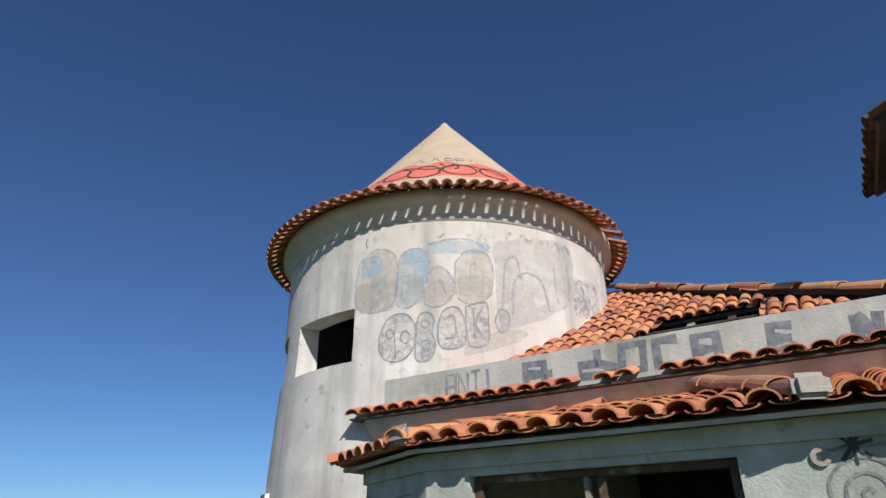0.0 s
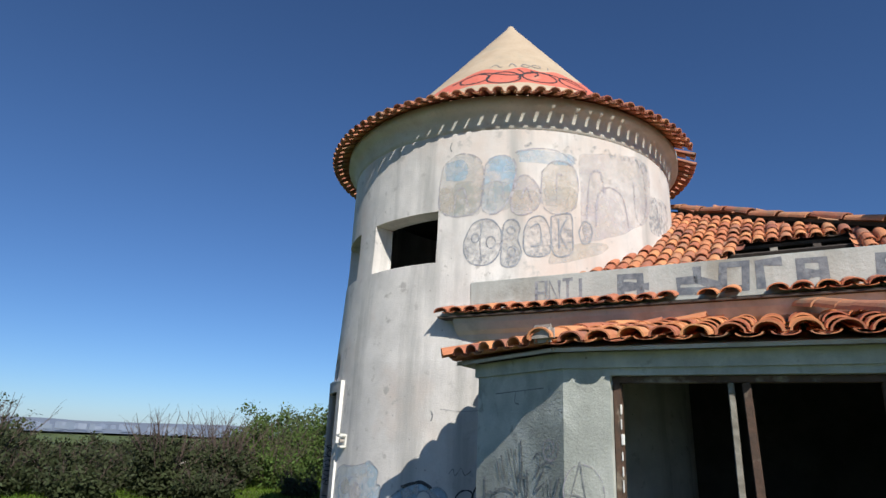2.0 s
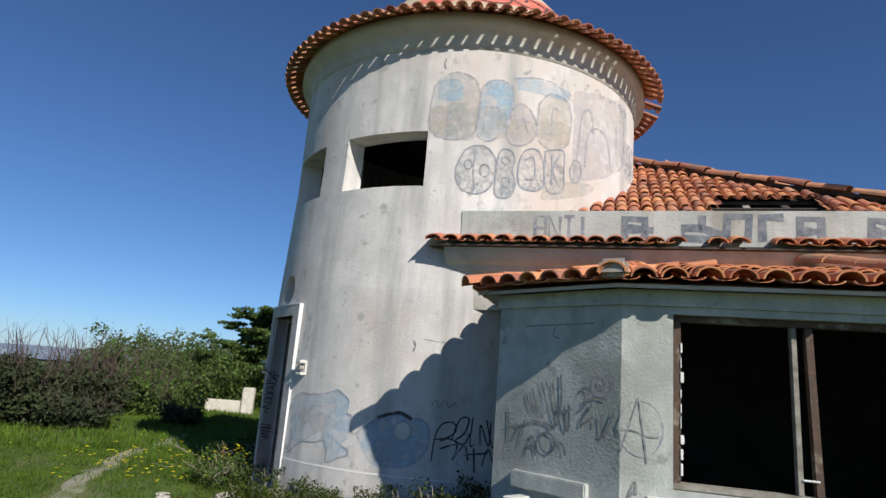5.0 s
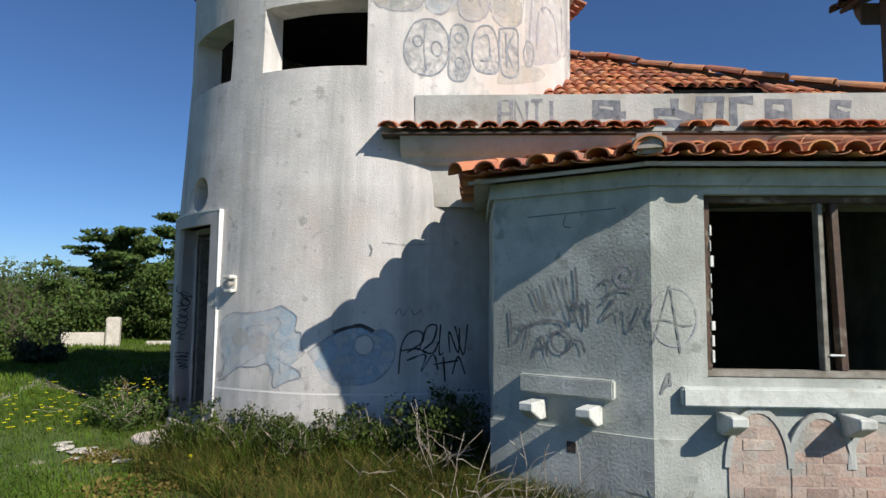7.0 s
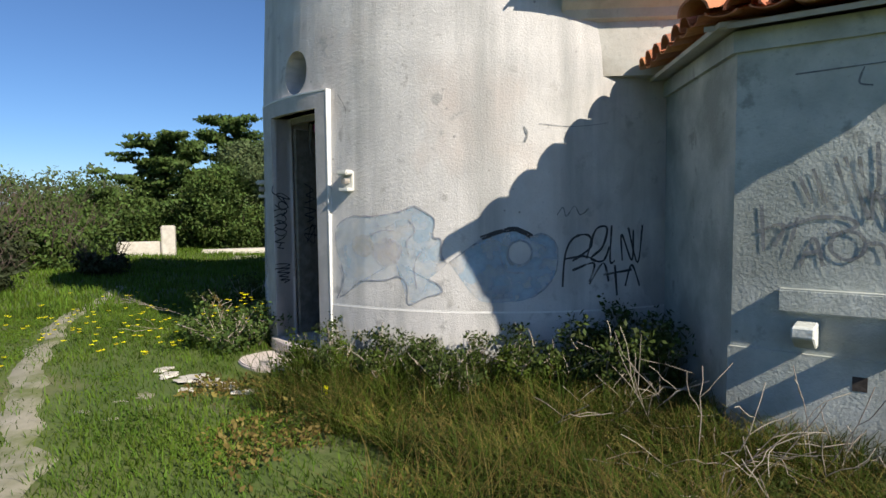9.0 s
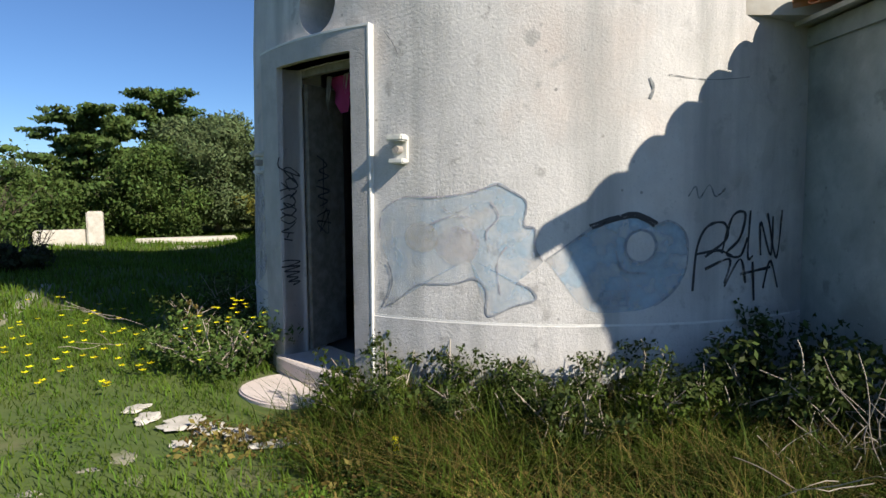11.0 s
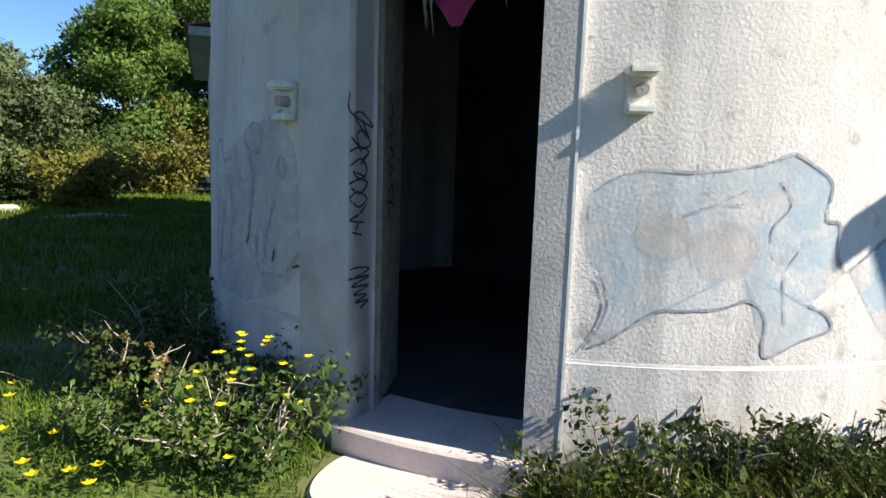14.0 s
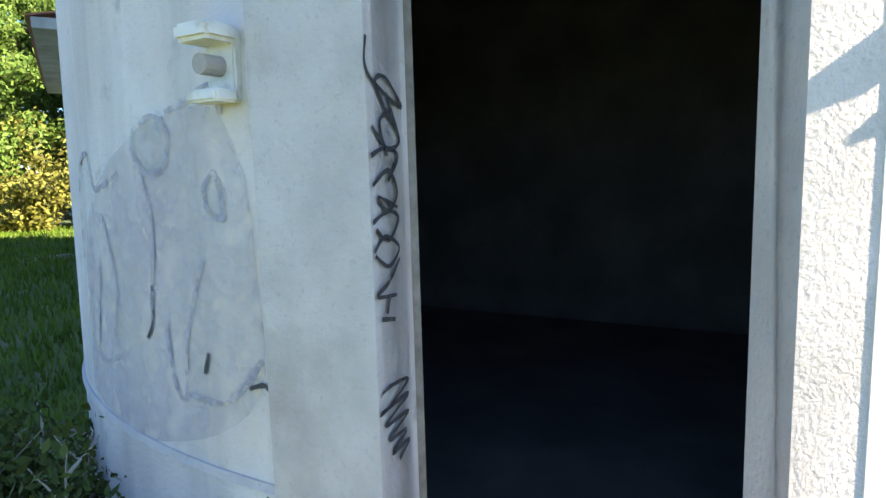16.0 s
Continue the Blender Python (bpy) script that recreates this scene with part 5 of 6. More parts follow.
# ruined garden wall far behind
ruin = tagged(new("garden_wall"), "low ruined pale rendered garden wall with a pillar", "wall")
ruin.matrix_basis = pose(-3.75, 23.7, float(rise(-3.9, 23.6)), 0, 0, -8)
part("wall", boxes((-0.7, -0.12, -0.2), (0.5, 0.12, 0.42), None, 0.04), M_RUBBLE, ruin)
part("pillar", boxes((0.5, -0.2, -0.2), (0.88, 0.2, 0.88), None, 0.03), M_RUBBLE, ruin)
part("step", boxes((1.6, -0.2, -0.2), (4.2, 0.3, 0.12), None, 0.03), M_RUBBLE, ruin, "low broken step")
stump = tagged(new("stone_post"), "leaning broken pale stone post in the grass", "post")
stump.matrix_basis = pose(-8.3, 19.2, float(rise(-8.3, 19.2)), 8, 14, 0)
part("post", boxes((-0.16, -0.13, -0.2), (0.16, 0.13, 0.85), None, 0.06), M_RUBBLE, stump)

# ---- plants ----
nrng = np.random.default_rng(11)


def leaf_cloud(name, centres, radii, count, size, material, flat=1.0, lean=0.35):
    """Many small leaves round the given clump centres, as one mesh."""
    centres, radii = np.asarray(centres, float), np.asarray(radii, float)
    w = radii ** 2
    idx = nrng.choice(len(centres), count, p=w / w.sum())
    d = nrng.normal(size=(count, 3))
    d /= np.linalg.norm(d, axis=1, keepdims=True)
    r = nrng.random(count) ** 0.45
    p = centres[idx] + d * (radii[idx] * r)[:, None] * np.array([1, 1, flat])
    a = nrng.normal(size=(count, 3))
    a /= np.linalg.norm(a, axis=1, keepdims=True)
    b = np.cross(a, d + 0.01)
    b /= np.linalg.norm(b, axis=1, keepdims=True) + 1e-9
    s = size * (0.55 + 0.9 * nrng.random(count))[:, None]
    co = np.stack([p - a * s, p + b * s * 0.5, p + a * s, p - b * s * 0.5], 1).reshape(-1, 3)
    return fast_mesh(name, co, np.arange(len(co)), 4, material)


def limb_mesh(name, lines, material, seg=6):
    """Tapered limbs: lines of ((x, y, z), radius)."""
    vs, fs = [], []
    for line in lines:
        base = len(vs)
        for i, (p, r) in enumerate(line):
            p = Vector(p)
            d = (Vector(line[min(i + 1, len(line) - 1)][0]) - Vector(line[max(i - 1, 0)][0])).normalized()
            x = d.orthogonal().normalized()
            y = d.cross(x)
            for k in range(seg):
                a = math.tau * k / seg
                vs.append(p + (x * math.cos(a) + y * math.sin(a)) * r)
        for i in range(len(line) - 1):
            for k in range(seg):
                l = (k + 1) % seg
                fs.append((base + i * seg + k, base + i * seg + l, base + (i + 1) * seg + l, base + (i + 1) * seg + k))
    return data_mesh(name, vs, fs, material, True)


def wander(p, d, length, r, steps, wild=0.3, lift=0.0):
    line = [(tuple(p), r)]
    p, d = Vector(p), Vector(d).normalized()
    for i in range(steps):
        d = (d + Vector((rng.uniform(-1, 1), rng.uniform(-1, 1), rng.uniform(-1, 1))) * wild + Vector((0, 0, lift))).normalized()
        p = p + d * (length / steps)
        line.append((tuple(p), max(0.0025, r * (1 - 0.85 * (i + 1) / steps))))
    return line


def tree(name, x, y, height, spread, material, leaves, size, label, category="tree", first=0.3, limbs=9, layered=False, lean=(0, 0), flat=0.7, clump=0.3):
    thing = tagged(new(name), label, category)
    z0 = float(rise(x, y))
    thing.matrix_basis = pose(x, y, z0)
    trunk = wander((0, 0, -0.1), (lean[0], lean[1], 1), height * 0.92, height * 0.032, 7, 0.07)
    lines, cs, rs = [trunk], [], []
    for k in range(limbs):
        f = first + (0.97 - first) * (k + 0.5) / limbs
        i = min(6, int(f * 7))
        a, b = Vector(trunk[i][0]), Vector(trunk[i + 1][0])
        p = a.lerp(b, f * 7 - i)
        ang = k * 2.4 + rng.uniform(-.4, .4)
        if layered:
            reach = spread * (1.05 - 0.75 * (f - first) / (1 - first)) * rng.uniform(0.75, 1.15)
            d = Vector((math.cos(ang), math.sin(ang), 0.16))
        else:
            reach = spread * math.sin(math.pi * min(0.97, 0.22 + 0.72 * (f - first) / (1 - first))) * rng.uniform(0.75, 1.15)
            d = Vector((math.cos(ang), math.sin(ang), 0.55))
        line = wander(p, d, reach, height * 0.011, 5, 0.16, 0.02)
        lines.append(line)
        for j in range(2 if not layered else 1, 6):
            for rep in range(2):
                q = Vector(line[j][0]) + Vector((rng.uniform(-1, 1), rng.uniform(-1, 1), rng.uniform(-.5, .5) * (0.3 if layered else 1))) * reach * 0.22
                cs.append(q)
                rs.append(spread * clump * rng.uniform(0.6, 1.15) * (0.8 if layered else 1))
    top = Vector(trunk[-1][0])
    cs.append(top)
    rs.append(spread * clump * 0.8)
    part("trunk", limb_mesh("trunk", lines, M_BARK), M_BARK, thing)
    part("crown", leaf_cloud("crown", cs, rs, leaves, size, material, 0.28 if layered else flat), material, thing)
    return thing


def shrub(x, y, h, spread, material, leaves, size, label, twigs=10, twig_material=None, name="shrub", top_bare=0.0, flowers=0):
    thing = tagged(new(name), label, "shrub")
    thing.matrix_basis = pose(x, y, float(rise(x, y)))
    lines, cs, rs = [], [], []
    for k in range(twigs):
        a = rng.uniform(0, math.tau)
        f = rng.uniform(0.3, 1)
        d = Vector((math.cos(a) * f * spread, math.sin(a) * f * spread, h))
        line = wander((0.15 * math.cos(a), 0.15 * math.sin(a), -0.05), d, d.length * rng.uniform(0.75, 1.1), 0.008 + 0.010 * h, 7, 0.17)
        lines.append(line)
        for j in range(3, 7):
            if rng.random() > 0.25:
                p = Vector(line[j][0])
                lines.append(wander(p, Vector((rng.uniform(-1, 1), rng.uniform(-1, 1), rng.uniform(0.2, 1.2))), h * 0.3, 0.007, 4, 0.25))
        for j in range(1, 8):
            if j / 7 < 1 - top_bare + 0.05:
                cs.append(Vector(line[j][0]) + Vector((rng.uniform(-1, 1), rng.uniform(-1, 1), rng.uniform(-.5, .5))) * spread * 0.25)
                rs.append(spread * rng.uniform(0.2, 0.42))
    part("branchwork", limb_mesh("branchwork", lines, twig_material or M_BARK, 4), twig_material or M_BARK, thing)["kind"] = "stuff"
    if leaves:
        part("foliage", leaf_cloud("foliage", cs, rs, leaves, size, material, 0.8), material, thing)
    return thing


# left horizon: a belt of scrub with bare reddish tops
for k, (x, y, h, s, mt, n, bare) in enumerate(((-7.9, 17.2, 2.1, 1.2, M_SCRUB, 4600, .45), (-12.9, 17.0, 2.4, 1.5, M_SCRUB, 6000, .35), (-7.0, 19.5, 2.1, 1.3, M_SCRUB, 3600, .55), (-10.6, 20.5, 1.15, 1.3, M_SCRUB, 3600, .3), (-10.0, 16.8, 1.15, 1.1, M_SCRUB, 5000, .3), (-9.0, 18.6, 1.1, 1.1, M_SCRUB, 4500, .4), (-11.6, 18.4, 1.2, 1.2, M_SCRUB, 5000, .4), (-9.2, 15.4, 0.8, 1.0, M_SCRUB, 4500, .2), (-11.3, 15.6, 1.1, 1.1, M_SCRUB, 5000, .3), (-6.6, 16.8, 0.9, 0.9, M_SCRUB, 4000, .35),
                                              (-5.9, 20.5, 1.7, 1.2, M_LEAF, 3400, .45), (-14.9, 20, 2.4, 2.0, M_SCRUB, 7000, .3), (-17.5, 19, 2.6, 2.2, M_SCRUB, 6000, .2), (-20.5, 16, 2.5, 2.2, M_SCRUB, 6000, .2), (-8.2, 23, 2.3, 1.5, M_SCRUB, 5000, .5), (-6.4, 24.5, 2.2, 1.5, M_LEAF, 5000, .3), (-13.0, 24.5, 1.0, 1.6, M_SCRUB, 4000, .3), (-5.6, 23.0, 1.6, 1.3, M_LEAF, 6000, .2), (-4.6, 18.6, 0.9, 0.6, M_SCRUB, 1500, .5))):
    shrub(x, y, h, s, mt, n, 0.06, "tangled dull green scrub with bare reddish twigs on top" if bare > .3 else "dense dull green scrub bush at the field's edge", 30, M_REDTWIG, top_bare=bare)
for k in range(9):
    shrub(-21 + k * 1.5, 27 + 1.2 * math.sin(k * 2.1), 1.25 + 0.25 * math.sin(k * 1.3), 1.3, M_SCRUB, 3500, 0.08, "low dull green scrub along the far side of the field", 14, M_REDTWIG, top_bare=0.3)
# cedar-like tree and its dark companions
tree("cedar_tree", -2.9, 28.0, 4.5, 2.5, M_CEDAR, 20000, 0.085, "dark layered cedar with flat spreading branches", first=0.16, limbs=24, layered=True, lean=(0.05, 0), clump=0.21)
tree("cedar_tree", -0.3, 29.5, 5.4, 2.9, M_CEDAR, 22000, 0.085, "taller dark cedar behind the ruined wall", first=0.12, limbs=26, layered=True, clump=0.23)
tree("cypress_tree", -1.2, 25.2, 2.9, 1.25, M_LEAF, 18000, 0.055, "dense yellowish-green evergreen beside the ruin", first=0.04, limbs=22, clump=0.42)
for k, (x, y, h, s, mt, lb) in enumerate(((0.6, 26.0, 3.9, 2.0, M_OLIVE, "broad grey-green olive-like tree"), (5.6, 29.2, 6.6, 2.4, M_PINE, "tall rounded pine behind the field"), (11.0, 27.0, 9.5, 3.2, M_PINE, "tall leafy pine beyond the wing"), (2.2, 36, 4.2, 2.4, M_PINE, "pine tree further back"),
                                         (15, 26, 10.0, 3.6, M_PINE, "tall pale green pine at the field's edge"), (15, 31, 11.5, 4.0, M_PINE, "tall pine in the rear row"), (10.5, 33, 9.0, 3.4, M_PINE, "tall pine in the rear row"), (19.5, 30, 12, 4.5, M_PINE, "tall pine in the rear row"))):
    tree("pine_tree" if mt is M_PINE else "olive_tree", x, y, h, s, mt, 42000, 0.085 if mt is M_PINE else 0.06, lb, first=0.08 if mt is M_OLIVE else 0.14, limbs=20, clump=0.33)
for x, y, h, s in ((1.9, 23.6, 1.3, 1.0), (5.4, 26.3, 1.6, 1.4), (7.6, 26.0, 2.4, 1.8), (9.8, 25.2, 2.6, 1.9), (12.2, 24.6, 2.6, 2.0), (14.6, 23.6, 2.8, 2.1), (17, 22.5, 2.8, 2.1)):
    shrub(x, y, h, s, M_YELLOWLEAF, 6000, 0.07, "yellow-green broom bush along the field's edge", 14)

for x, y, h, s in ((2.6, 26.6, 1.6, 1.4), (3.8, 27.4, 1.9, 1.5), (-3.8, 26.0, 1.5, 1.3), (-2.0, 26.2, 2.0, 1.5), (-0.9, 25.2, 1.5, 1.2), (-5.2, 27.5, 2.0, 1.7)):
    shrub(x, y, h, s, M_LEAF, 6000, 0.06, "dense dark undergrowth below the cedars", 14)
for k in range(11):
    x = -9.5 + k * 1.7
    shrub(x, 33.5 + 1.5 * math.sin(k * 1.7), 2.3 + 0.5 * math.sin(k * 2.3), 1.8, M_OLIVE if k % 2 else M_LEAF, 4500, 0.09, "dense hedge bush closing the field behind", 12)

# flowering shrub by the door
def door_shrub():
    thing = shrub(-3.0, 10.02, 0.5, 0.34, M_LEAF, 5200, 0.020, "leafy green shrub with yellow flowers beside the tower door", 22, M_TWIG)
    bm = bmesh.new()
    for k in range(34):
        a, f = rng.uniform(0, math.tau), rng.uniform(0.2, 1.0)
        p = Vector((math.cos(a) * f * 0.45, math.sin(a) * f * 0.45, 0.50 * (1 - 0.45 * f * f) + rng.uniform(-.12, .1)))
        for j in range(5):
            b = j * math.tau / 5 + a
            q = p + Vector((math.cos(b), math.sin(b), 0.5)) * 0.016
            u = Vector((-math.sin(b), math.cos(b), 0)) * 0.011
            bm.faces.new([bm.verts.new(v) for v in (p, q - u, q + Vector((math.cos(b), math.sin(b), .3)) * 0.008, q + u)])
    part("blossom", bm, M_FLOWER, thing, "small bright yellow five-petalled flowers")["kind"] = "stuff"


door_shrub()
shrub(-2.78, 11.15, 0.55, 0.42, M_WEED, 5600, 0.020, "leafy weeds in the shade of the tower", 14, M_TWIG)
shrub(-3.2, 10.45, 0.36, 0.28, M_LEAF, 2600, 0.018, "low leafy weeds with dry stems by the door shrub", 10, M_TWIG)


def bare_twigs(x, y, h, spread, n, label, material, lift=0.5):
    thing = tagged(new("dead_branches"), label, "branches")
    thing.matrix_basis = pose(x, y, float(rise(x, y)))
    lines = []
    for k in range(n // 2 + 2):
        a = rng.uniform(0, math.tau)
        d = Vector((math.cos(a) * spread, math.sin(a) * spread, h * rng.uniform(0.3, 1.2)))
        line = wander((rng.uniform(-.15, .15), rng.uniform(-.15, .15), -0.02), d, d.length, 0.0027, 7, 0.26, 0.0)
        lines.append(line)
        for j in (3, 4, 5):
            lines.append(wander(line[j][0], Vector((rng.uniform(-1, 1), rng.uniform(-1, 1), rng.uniform(-.3, .8))), d.length * 0.4, 0.0019, 4, 0.35))
    part("branchwork", limb_mesh("branchwork", lines, material, 4), material, thing)["kind"] = "stuff"


bare_twigs(-3.25, 11.6, 0.55, 0.85, 7, "pale bare dead branches sprawling beside the shrub", M_TWIG)
bare_twigs(-1.35, 5.6, 0.45, 0.5, 22, "tangle of dry straw-coloured twigs by the bay", M_TWIG)
bare_twigs(-1.45, 6.5, 0.4, 0.55, 14, "sprawl of pale dry stems before the corner", M_TWIG)
bare_twigs(-0.8, 5.3, 0.5, 0.4, 14, "dry stems standing against the angled wall", M_TWIG)
bare_twigs(-0.95, 6.3, 0.6, 0.5, 18, "dry bramble stems in the corner by the bay", M_TWIG)
bare_twigs(-1.75, 4.9, 0.35, 0.45, 16, "dry dead stems in the long grass", M_TWIG)
shrub(-0.72, 6.9, 0.62, 0.5, M_WEED, 7000, 0.022, "dark bramble bush in the shaded corner", 14, M_TWIG)
shrub(-1.55, 7.35, 0.32, 0.34, M_WEED, 1500, 0.025, "low weeds at the foot of the tower", 10, M_TWIG)
shrub(-2.05, 7.85, 0.30, 0.28, M_WEED, 1500, 0.025, "low weeds at the foot of the tower", 10, M_TWIG)
shrub(-2.45, 8.35, 0.28, 0.26, M_WEED, 1500, 0.022, "leafy weeds beside the door step", 10, M_TWIG)
for k in range(8):
    p = on_tower(211 + k * 5.6, 0.0, 0.24 + 0.06 * math.sin(k * 2.1))
    shrub(p.x, p.y, 0.46 + 0.07 * math.sin(k * 1.7), 0.27, M_WEED if k % 3 else M_LONG, 2400, 0.016, "leafy weeds growing against the tower's foot", 9, M_TWIG)
shrub(-3.3, 10.6, 0.52, 0.07, M_STRAW, 700, 0.016, "dry tan weed stalk standing alone", 5, M_TWIG, name="weed_stalk")

# grass: long round the walls, short on the lawn
def grass(name, n, xr, yr, h0, h1, material, dens, label, lean=0.5, width=0.006):
    x = nrng.uniform(*xr, n)
    y = nrng.uniform(*yr, n)
    d = np.array(dens(x, y))
    ok = nrng.random(n) < d
    dt = np.hypot(x - TC[0], y - TC[1])
    ok &= dt > 2.80
    ok &= ~((np.hypot((x + 2.73), (y - 9.24)) < 0.46))
    # outside the bay: before the angled wall and before its front
    fx, fy = math.sin(radians(31)), math.cos(radians(31))
    infront = ((x - BC.x) * fx + (y - BC.y) * fy) < -0.03
    sx, sy = (BACK.y - BC.y), -(BACK.x - BC.x)
    leftof = ((x - BC.x) * sx + (y - BC.y) * sy) < -0.03
    tx, ty = (BX.y - BACK.y), -(BX.x - BACK.x)
    third = ((x - BACK.x) * tx + (y - BACK.y) * ty) < -0.03
    ok &= infront | leftof | third | (y > 13.5)
    hv = np.array([(-math.sin(radians(UA))), math.cos(radians(UA))])
    inhouse = (((x - P0.x) * hv[0] + (y - P0.y) * hv[1]) > 0) & (((x - P0.x) * hv[1] - (y - P0.y) * hv[0]) > -0.2) & (y < 16)
    ok &= ~inhouse
    x, y = x[ok], y[ok]
    n = len(x)
    z = rise(x, y) + 0.025 * np.sin(x * 3.1 + y * 1.7) - 0.01
    h = nrng.uniform(h0, h1, n)
    a = nrng.uniform(0, math.tau, n)
    l = nrng.uniform(0.1, lean, n) * h
    dx, dy = np.cos(a), np.sin(a)
    wx, wy = -dy * width, dx * width
    base = np.stack([x, y, z], 1)
    W = np.stack([wx, wy, 0 * x], 1)
    mid = base + np.stack([dx * l * .35, dy * l * .35, h * .6], 1)
    tip = base + np.stack([dx * l, dy * l, h], 1)
    co = np.stack([base - W, base + W, mid + W * .75, mid - W * .75, tip], 1).reshape(-1, 3)
    i = np.arange(n) * 5
    tri = np.stack([i, i + 1, i + 2, i, i + 2, i + 3, i + 3, i + 2, i + 4], 1).ravel()
    tagged(new(name, fast_mesh(name, co, tri, 3, material)), label, "grass", kind="stuff")


def near_wall(x, y):
    dt = np.hypot(x - TC[0], y - TC[1]) - 2.75
    long_zone = (np.hypot(x + 2.73, y - 9.27) > 0.6) & (x > -2.9 + 0.25 * np.sin(y * 3)) & (y < 9.0)
    return np.where(long_zone, 1.0, 0.0) * np.clip(0.5 + 0.75 * np.sin(x * 5.3 + 1 + np.sin(y * 2.7)) * np.sin(y * 4.4 + np.sin(x * 3.1)), 0.06, 1)


def lawn(x, y):
    patchy = 0.55 + 0.45 * np.sin(x * 1.9 + 0.5 * np.sin(y * 2.1)) * np.sin(y * 1.4 + 1)
    onpath = np.exp(-((x - np.interp(y, [4, 6.5, 8.3, 10.1, 12.4, 14.5], [-4.5, -4.5, -4.66, -4.87, -4.85, -4.5])) / 0.2) ** 2)
    bare = np.exp(-(((x + 3.35) / 0.5) ** 2 + ((y - 8.75) / 0.45) ** 2))
    return np.clip(patchy, 0.2, 1) * (1 - 0.8 * onpath) * (1 - 0.75 * bare)


grass("long_grass", 90000, (-3.2, 1.2), (3.2, 9.0), 0.08, 0.30, M_LONG, near_wall, "long green grass along the foot of the walls", 2.4, 0.0034)
grass("dry_grass", 34000, (-3.3, 1.0), (3.4, 9.0), 0.10, 0.34, M_STRAW, near_wall, "dry straw-coloured grass among the green", 2.8, 0.0024)
grass("tall_grass", 26000, (-3.2, 0.2), (6.0, 9.0), 0.18, 0.46, M_LONG, lambda x, y: (np.hypot(x + 2.73, y - 9.27) > 0.75) * np.exp(-((np.hypot(x - TC[0], y - TC[1]) - 3.1) / 0.35) ** 2) * (0.5 + 0.5 * np.sin(x * 5.1) * np.sin(y * 4.3 + 1)), "tall grass tufts at the tower's foot", 1.2, 0.0034)
grass("lawn_grass", 170000, (-8.0, -1.0), (3.0, 14.0), 0.03, 0.09, M_GRASS, lawn, "short uneven green grass", 1.4, 0.0042)
grass("field_grass", 90000, (-13, 9.0), (13.0, 27.0), 0.06, 0.15, M_GRASS, lambda x, y: np.ones_like(x) * 0.9, "short green grass of the field behind", 0.8, 0.010)


def wild_flowers(n, label):
    """Small five-petalled flowers on the turf, past counting."""
    vs, fs = [], []
    while len(fs) < n * 5:
        x, y = rng.gauss(-4.0, 0.9), rng.gauss(11.3, 1.5)
        if math.hypot(x - TC[0], y - TC[1]) < 3.0 or y < 9.9:
            continue
        z = float(rise(x, y)) + rng.uniform(0.05, 0.14)
        for j in range(5):
            b = j * math.tau / 5
            d, u = Vector((math.cos(b), math.sin(b), 0.4)), Vector((-math.sin(b), math.cos(b), 0)) * 0.012
            p = Vector((x, y, z))
            k = len(vs)
            vs += [p, p + d * 0.018 - u, p + d * 0.032, p + d * 0.018 + u]
            fs.append((k, k + 1, k + 2, k + 3))
    tagged(new("wild_flowers", data_mesh("wild_flowers", vs, fs, M_FLOWER)), label, "flowers", kind="stuff")


wild_flowers(110, "scattered small yellow wild flowers in the grass")

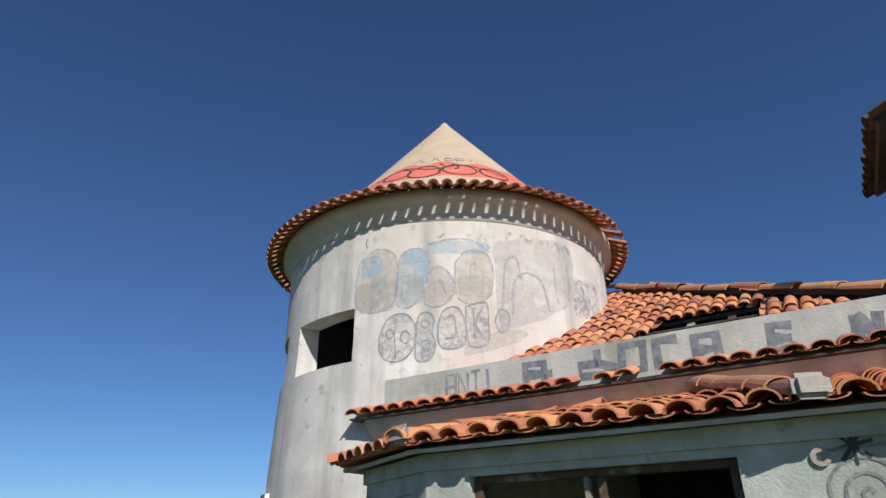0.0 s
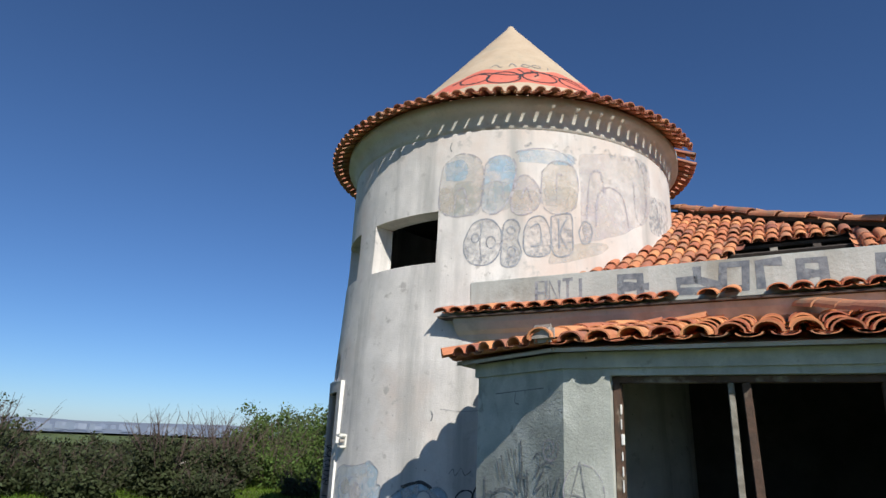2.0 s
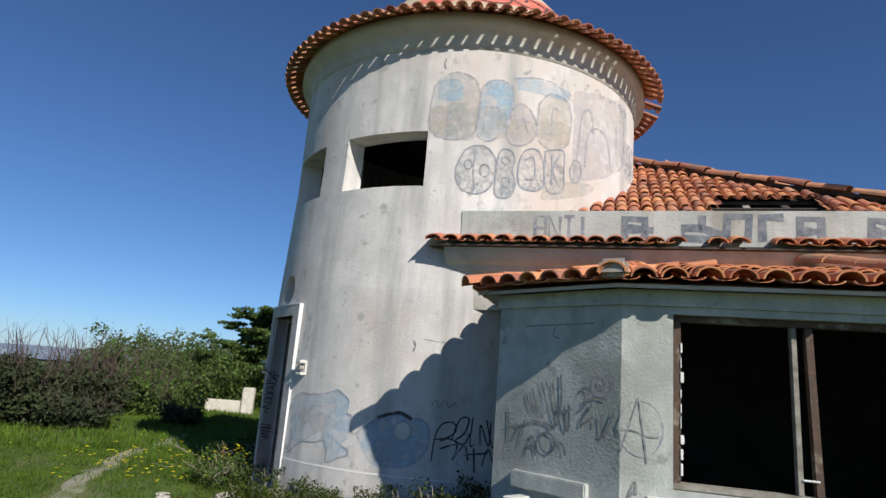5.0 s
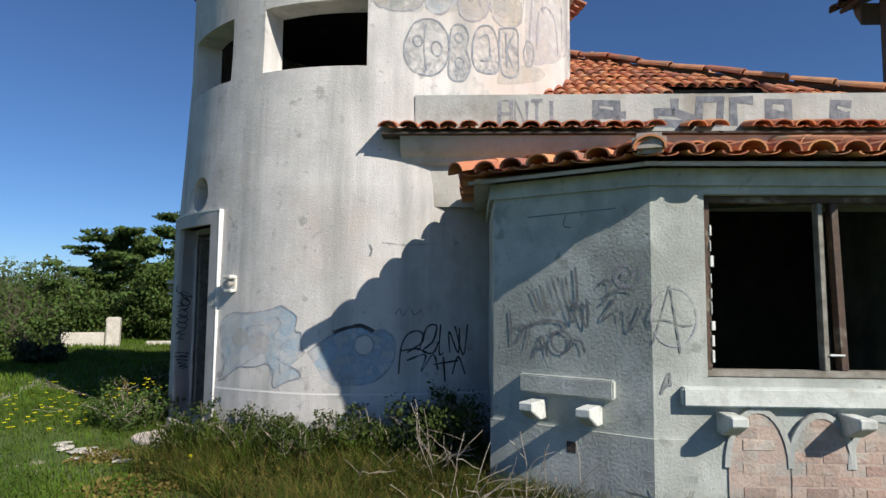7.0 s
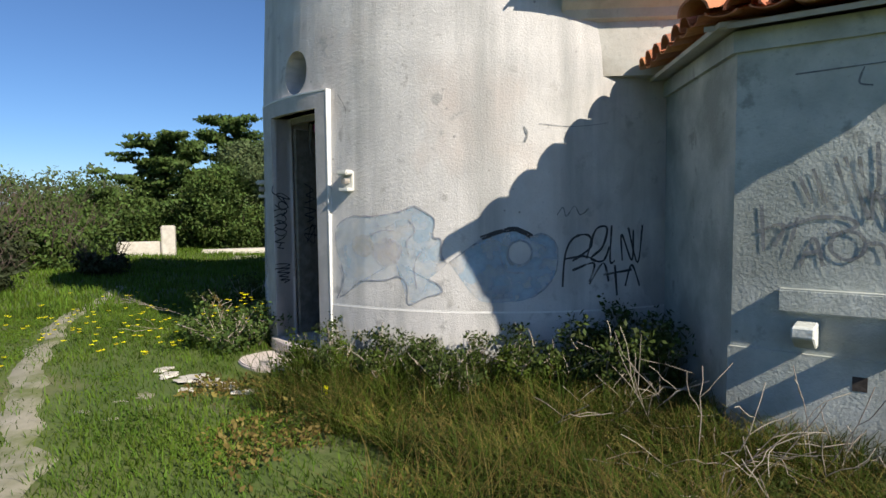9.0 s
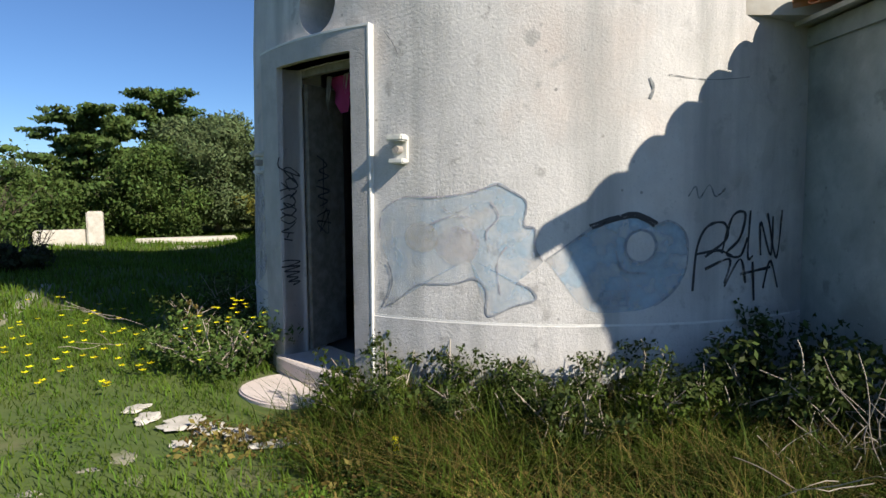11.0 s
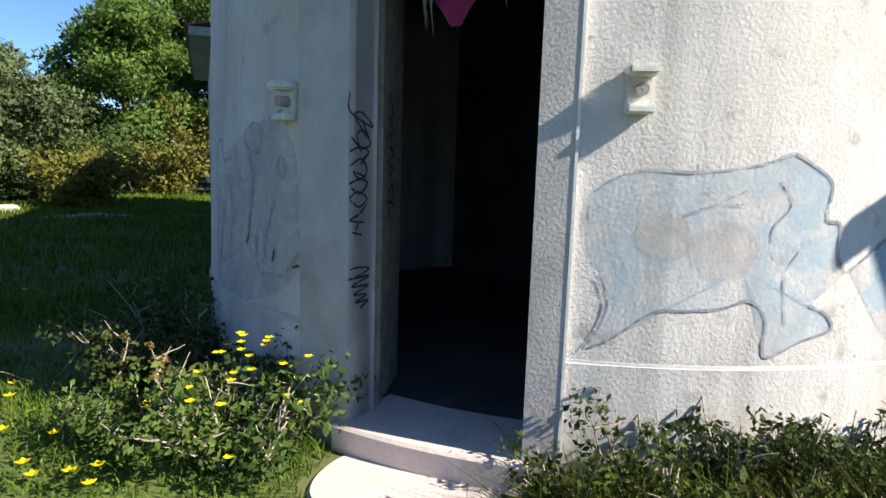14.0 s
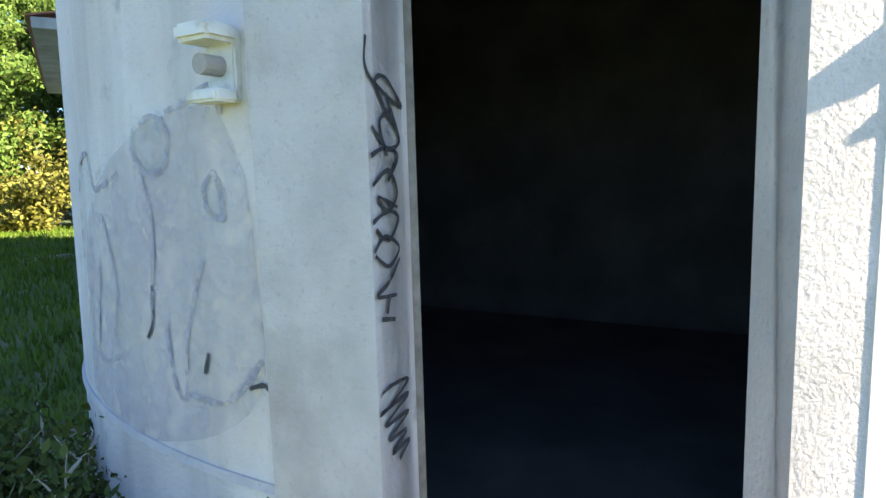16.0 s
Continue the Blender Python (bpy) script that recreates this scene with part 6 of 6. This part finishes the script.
def low_weeds(name, n, xr, yr, leaves, size, material, label, test):
    cs, rs = [], []
    while len(cs) < n:
        x, y = rng.uniform(*xr), rng.uniform(*yr)
        if math.hypot(x - TC[0], y - TC[1]) < 2.95 or math.hypot(x + 2.75, y - 9.24) < 0.62 or not test(x, y):
            continue
        if (HOUSE.inverted() @ Vector((x, y, 0))).y > -2.0 and x > -0.85:
            continue
        cs.append((x, y, float(rise(x, y)) + 0.03))
        rs.append(rng.uniform(0.08, 0.26))
    tagged(new(name, leaf_cloud(name, cs, rs, leaves, size, material, 0.45)), label, "weeds", kind="stuff")


low_weeds("low_weeds", 170, (-3.1, -0.2), (3.4, 8.6), 26000, 0.014, M_WEED, "low leafy weeds tangled in the long grass", lambda x, y: noise.noise((x * 1.2, y * 1.2, 0.0)) > -0.15)
low_weeds("clover_patches", 260, (-6.5, -2.9), (4.0, 13.0), 30000, 0.011, M_GRASS, "patches of low clover in the turf", lambda x, y: abs(x + 4.7) > 0.3 and noise.noise((x * 0.9, y * 0.9, 4.0)) > -0.1)
low_weeds("dry_litter", 120, (-3.6, -0.8), (3.6, 8.9), 9000, 0.02, M_STRAW, "dead dry leaves and straw in the grass", lambda x, y: True)

# its haze is in the material colours only
# far land
def far_land():
    n = 120
    vs, fs = [], []
    for i in range(n + 1):
        a = radians(20 + 140 * i / n)
        r = 1500
        h = 6 + 10 * noise.noise((i * 0.09, 1, 0)) + 4 * noise.noise((i * 0.4, 5, 0))
        for z, rr in ((-12, r - 500), (h * 0.3 - 6, r - 200), (h, r)):
            vs.append((rr * math.cos(a), rr * math.sin(a), z))
    for i in range(n):
        for k in range(2):
            j = i * 3 + k
            fs.append((j, j + 3, j + 4, j + 1))
    tagged(new("backdrop", data_mesh("backdrop", vs, fs, M_FAR, True)), "distant hills on the horizon, coloured blue for haze", "hills", kind="structure")
    bm = bmesh.new()
    for k in range(150):
        a = radians(rng.uniform(85, 140))
        r = rng.uniform(900, 1250)
        w, h = rng.uniform(5, 22), rng.uniform(3, 8)
        box(bm, (-w / 2, -w / 3, -8), (w / 2, w / 3, h - 7), Matrix.Translation((r * math.cos(a), r * math.sin(a), 0)) @ Matrix.Rotation(a, 4, "Z"))
    tagged(new("distant_town", mesh_of(bm, "distant_town", M_FARTOWN)), "pale houses of a distant town, coloured for haze", "town", kind="stuff")


far_land()
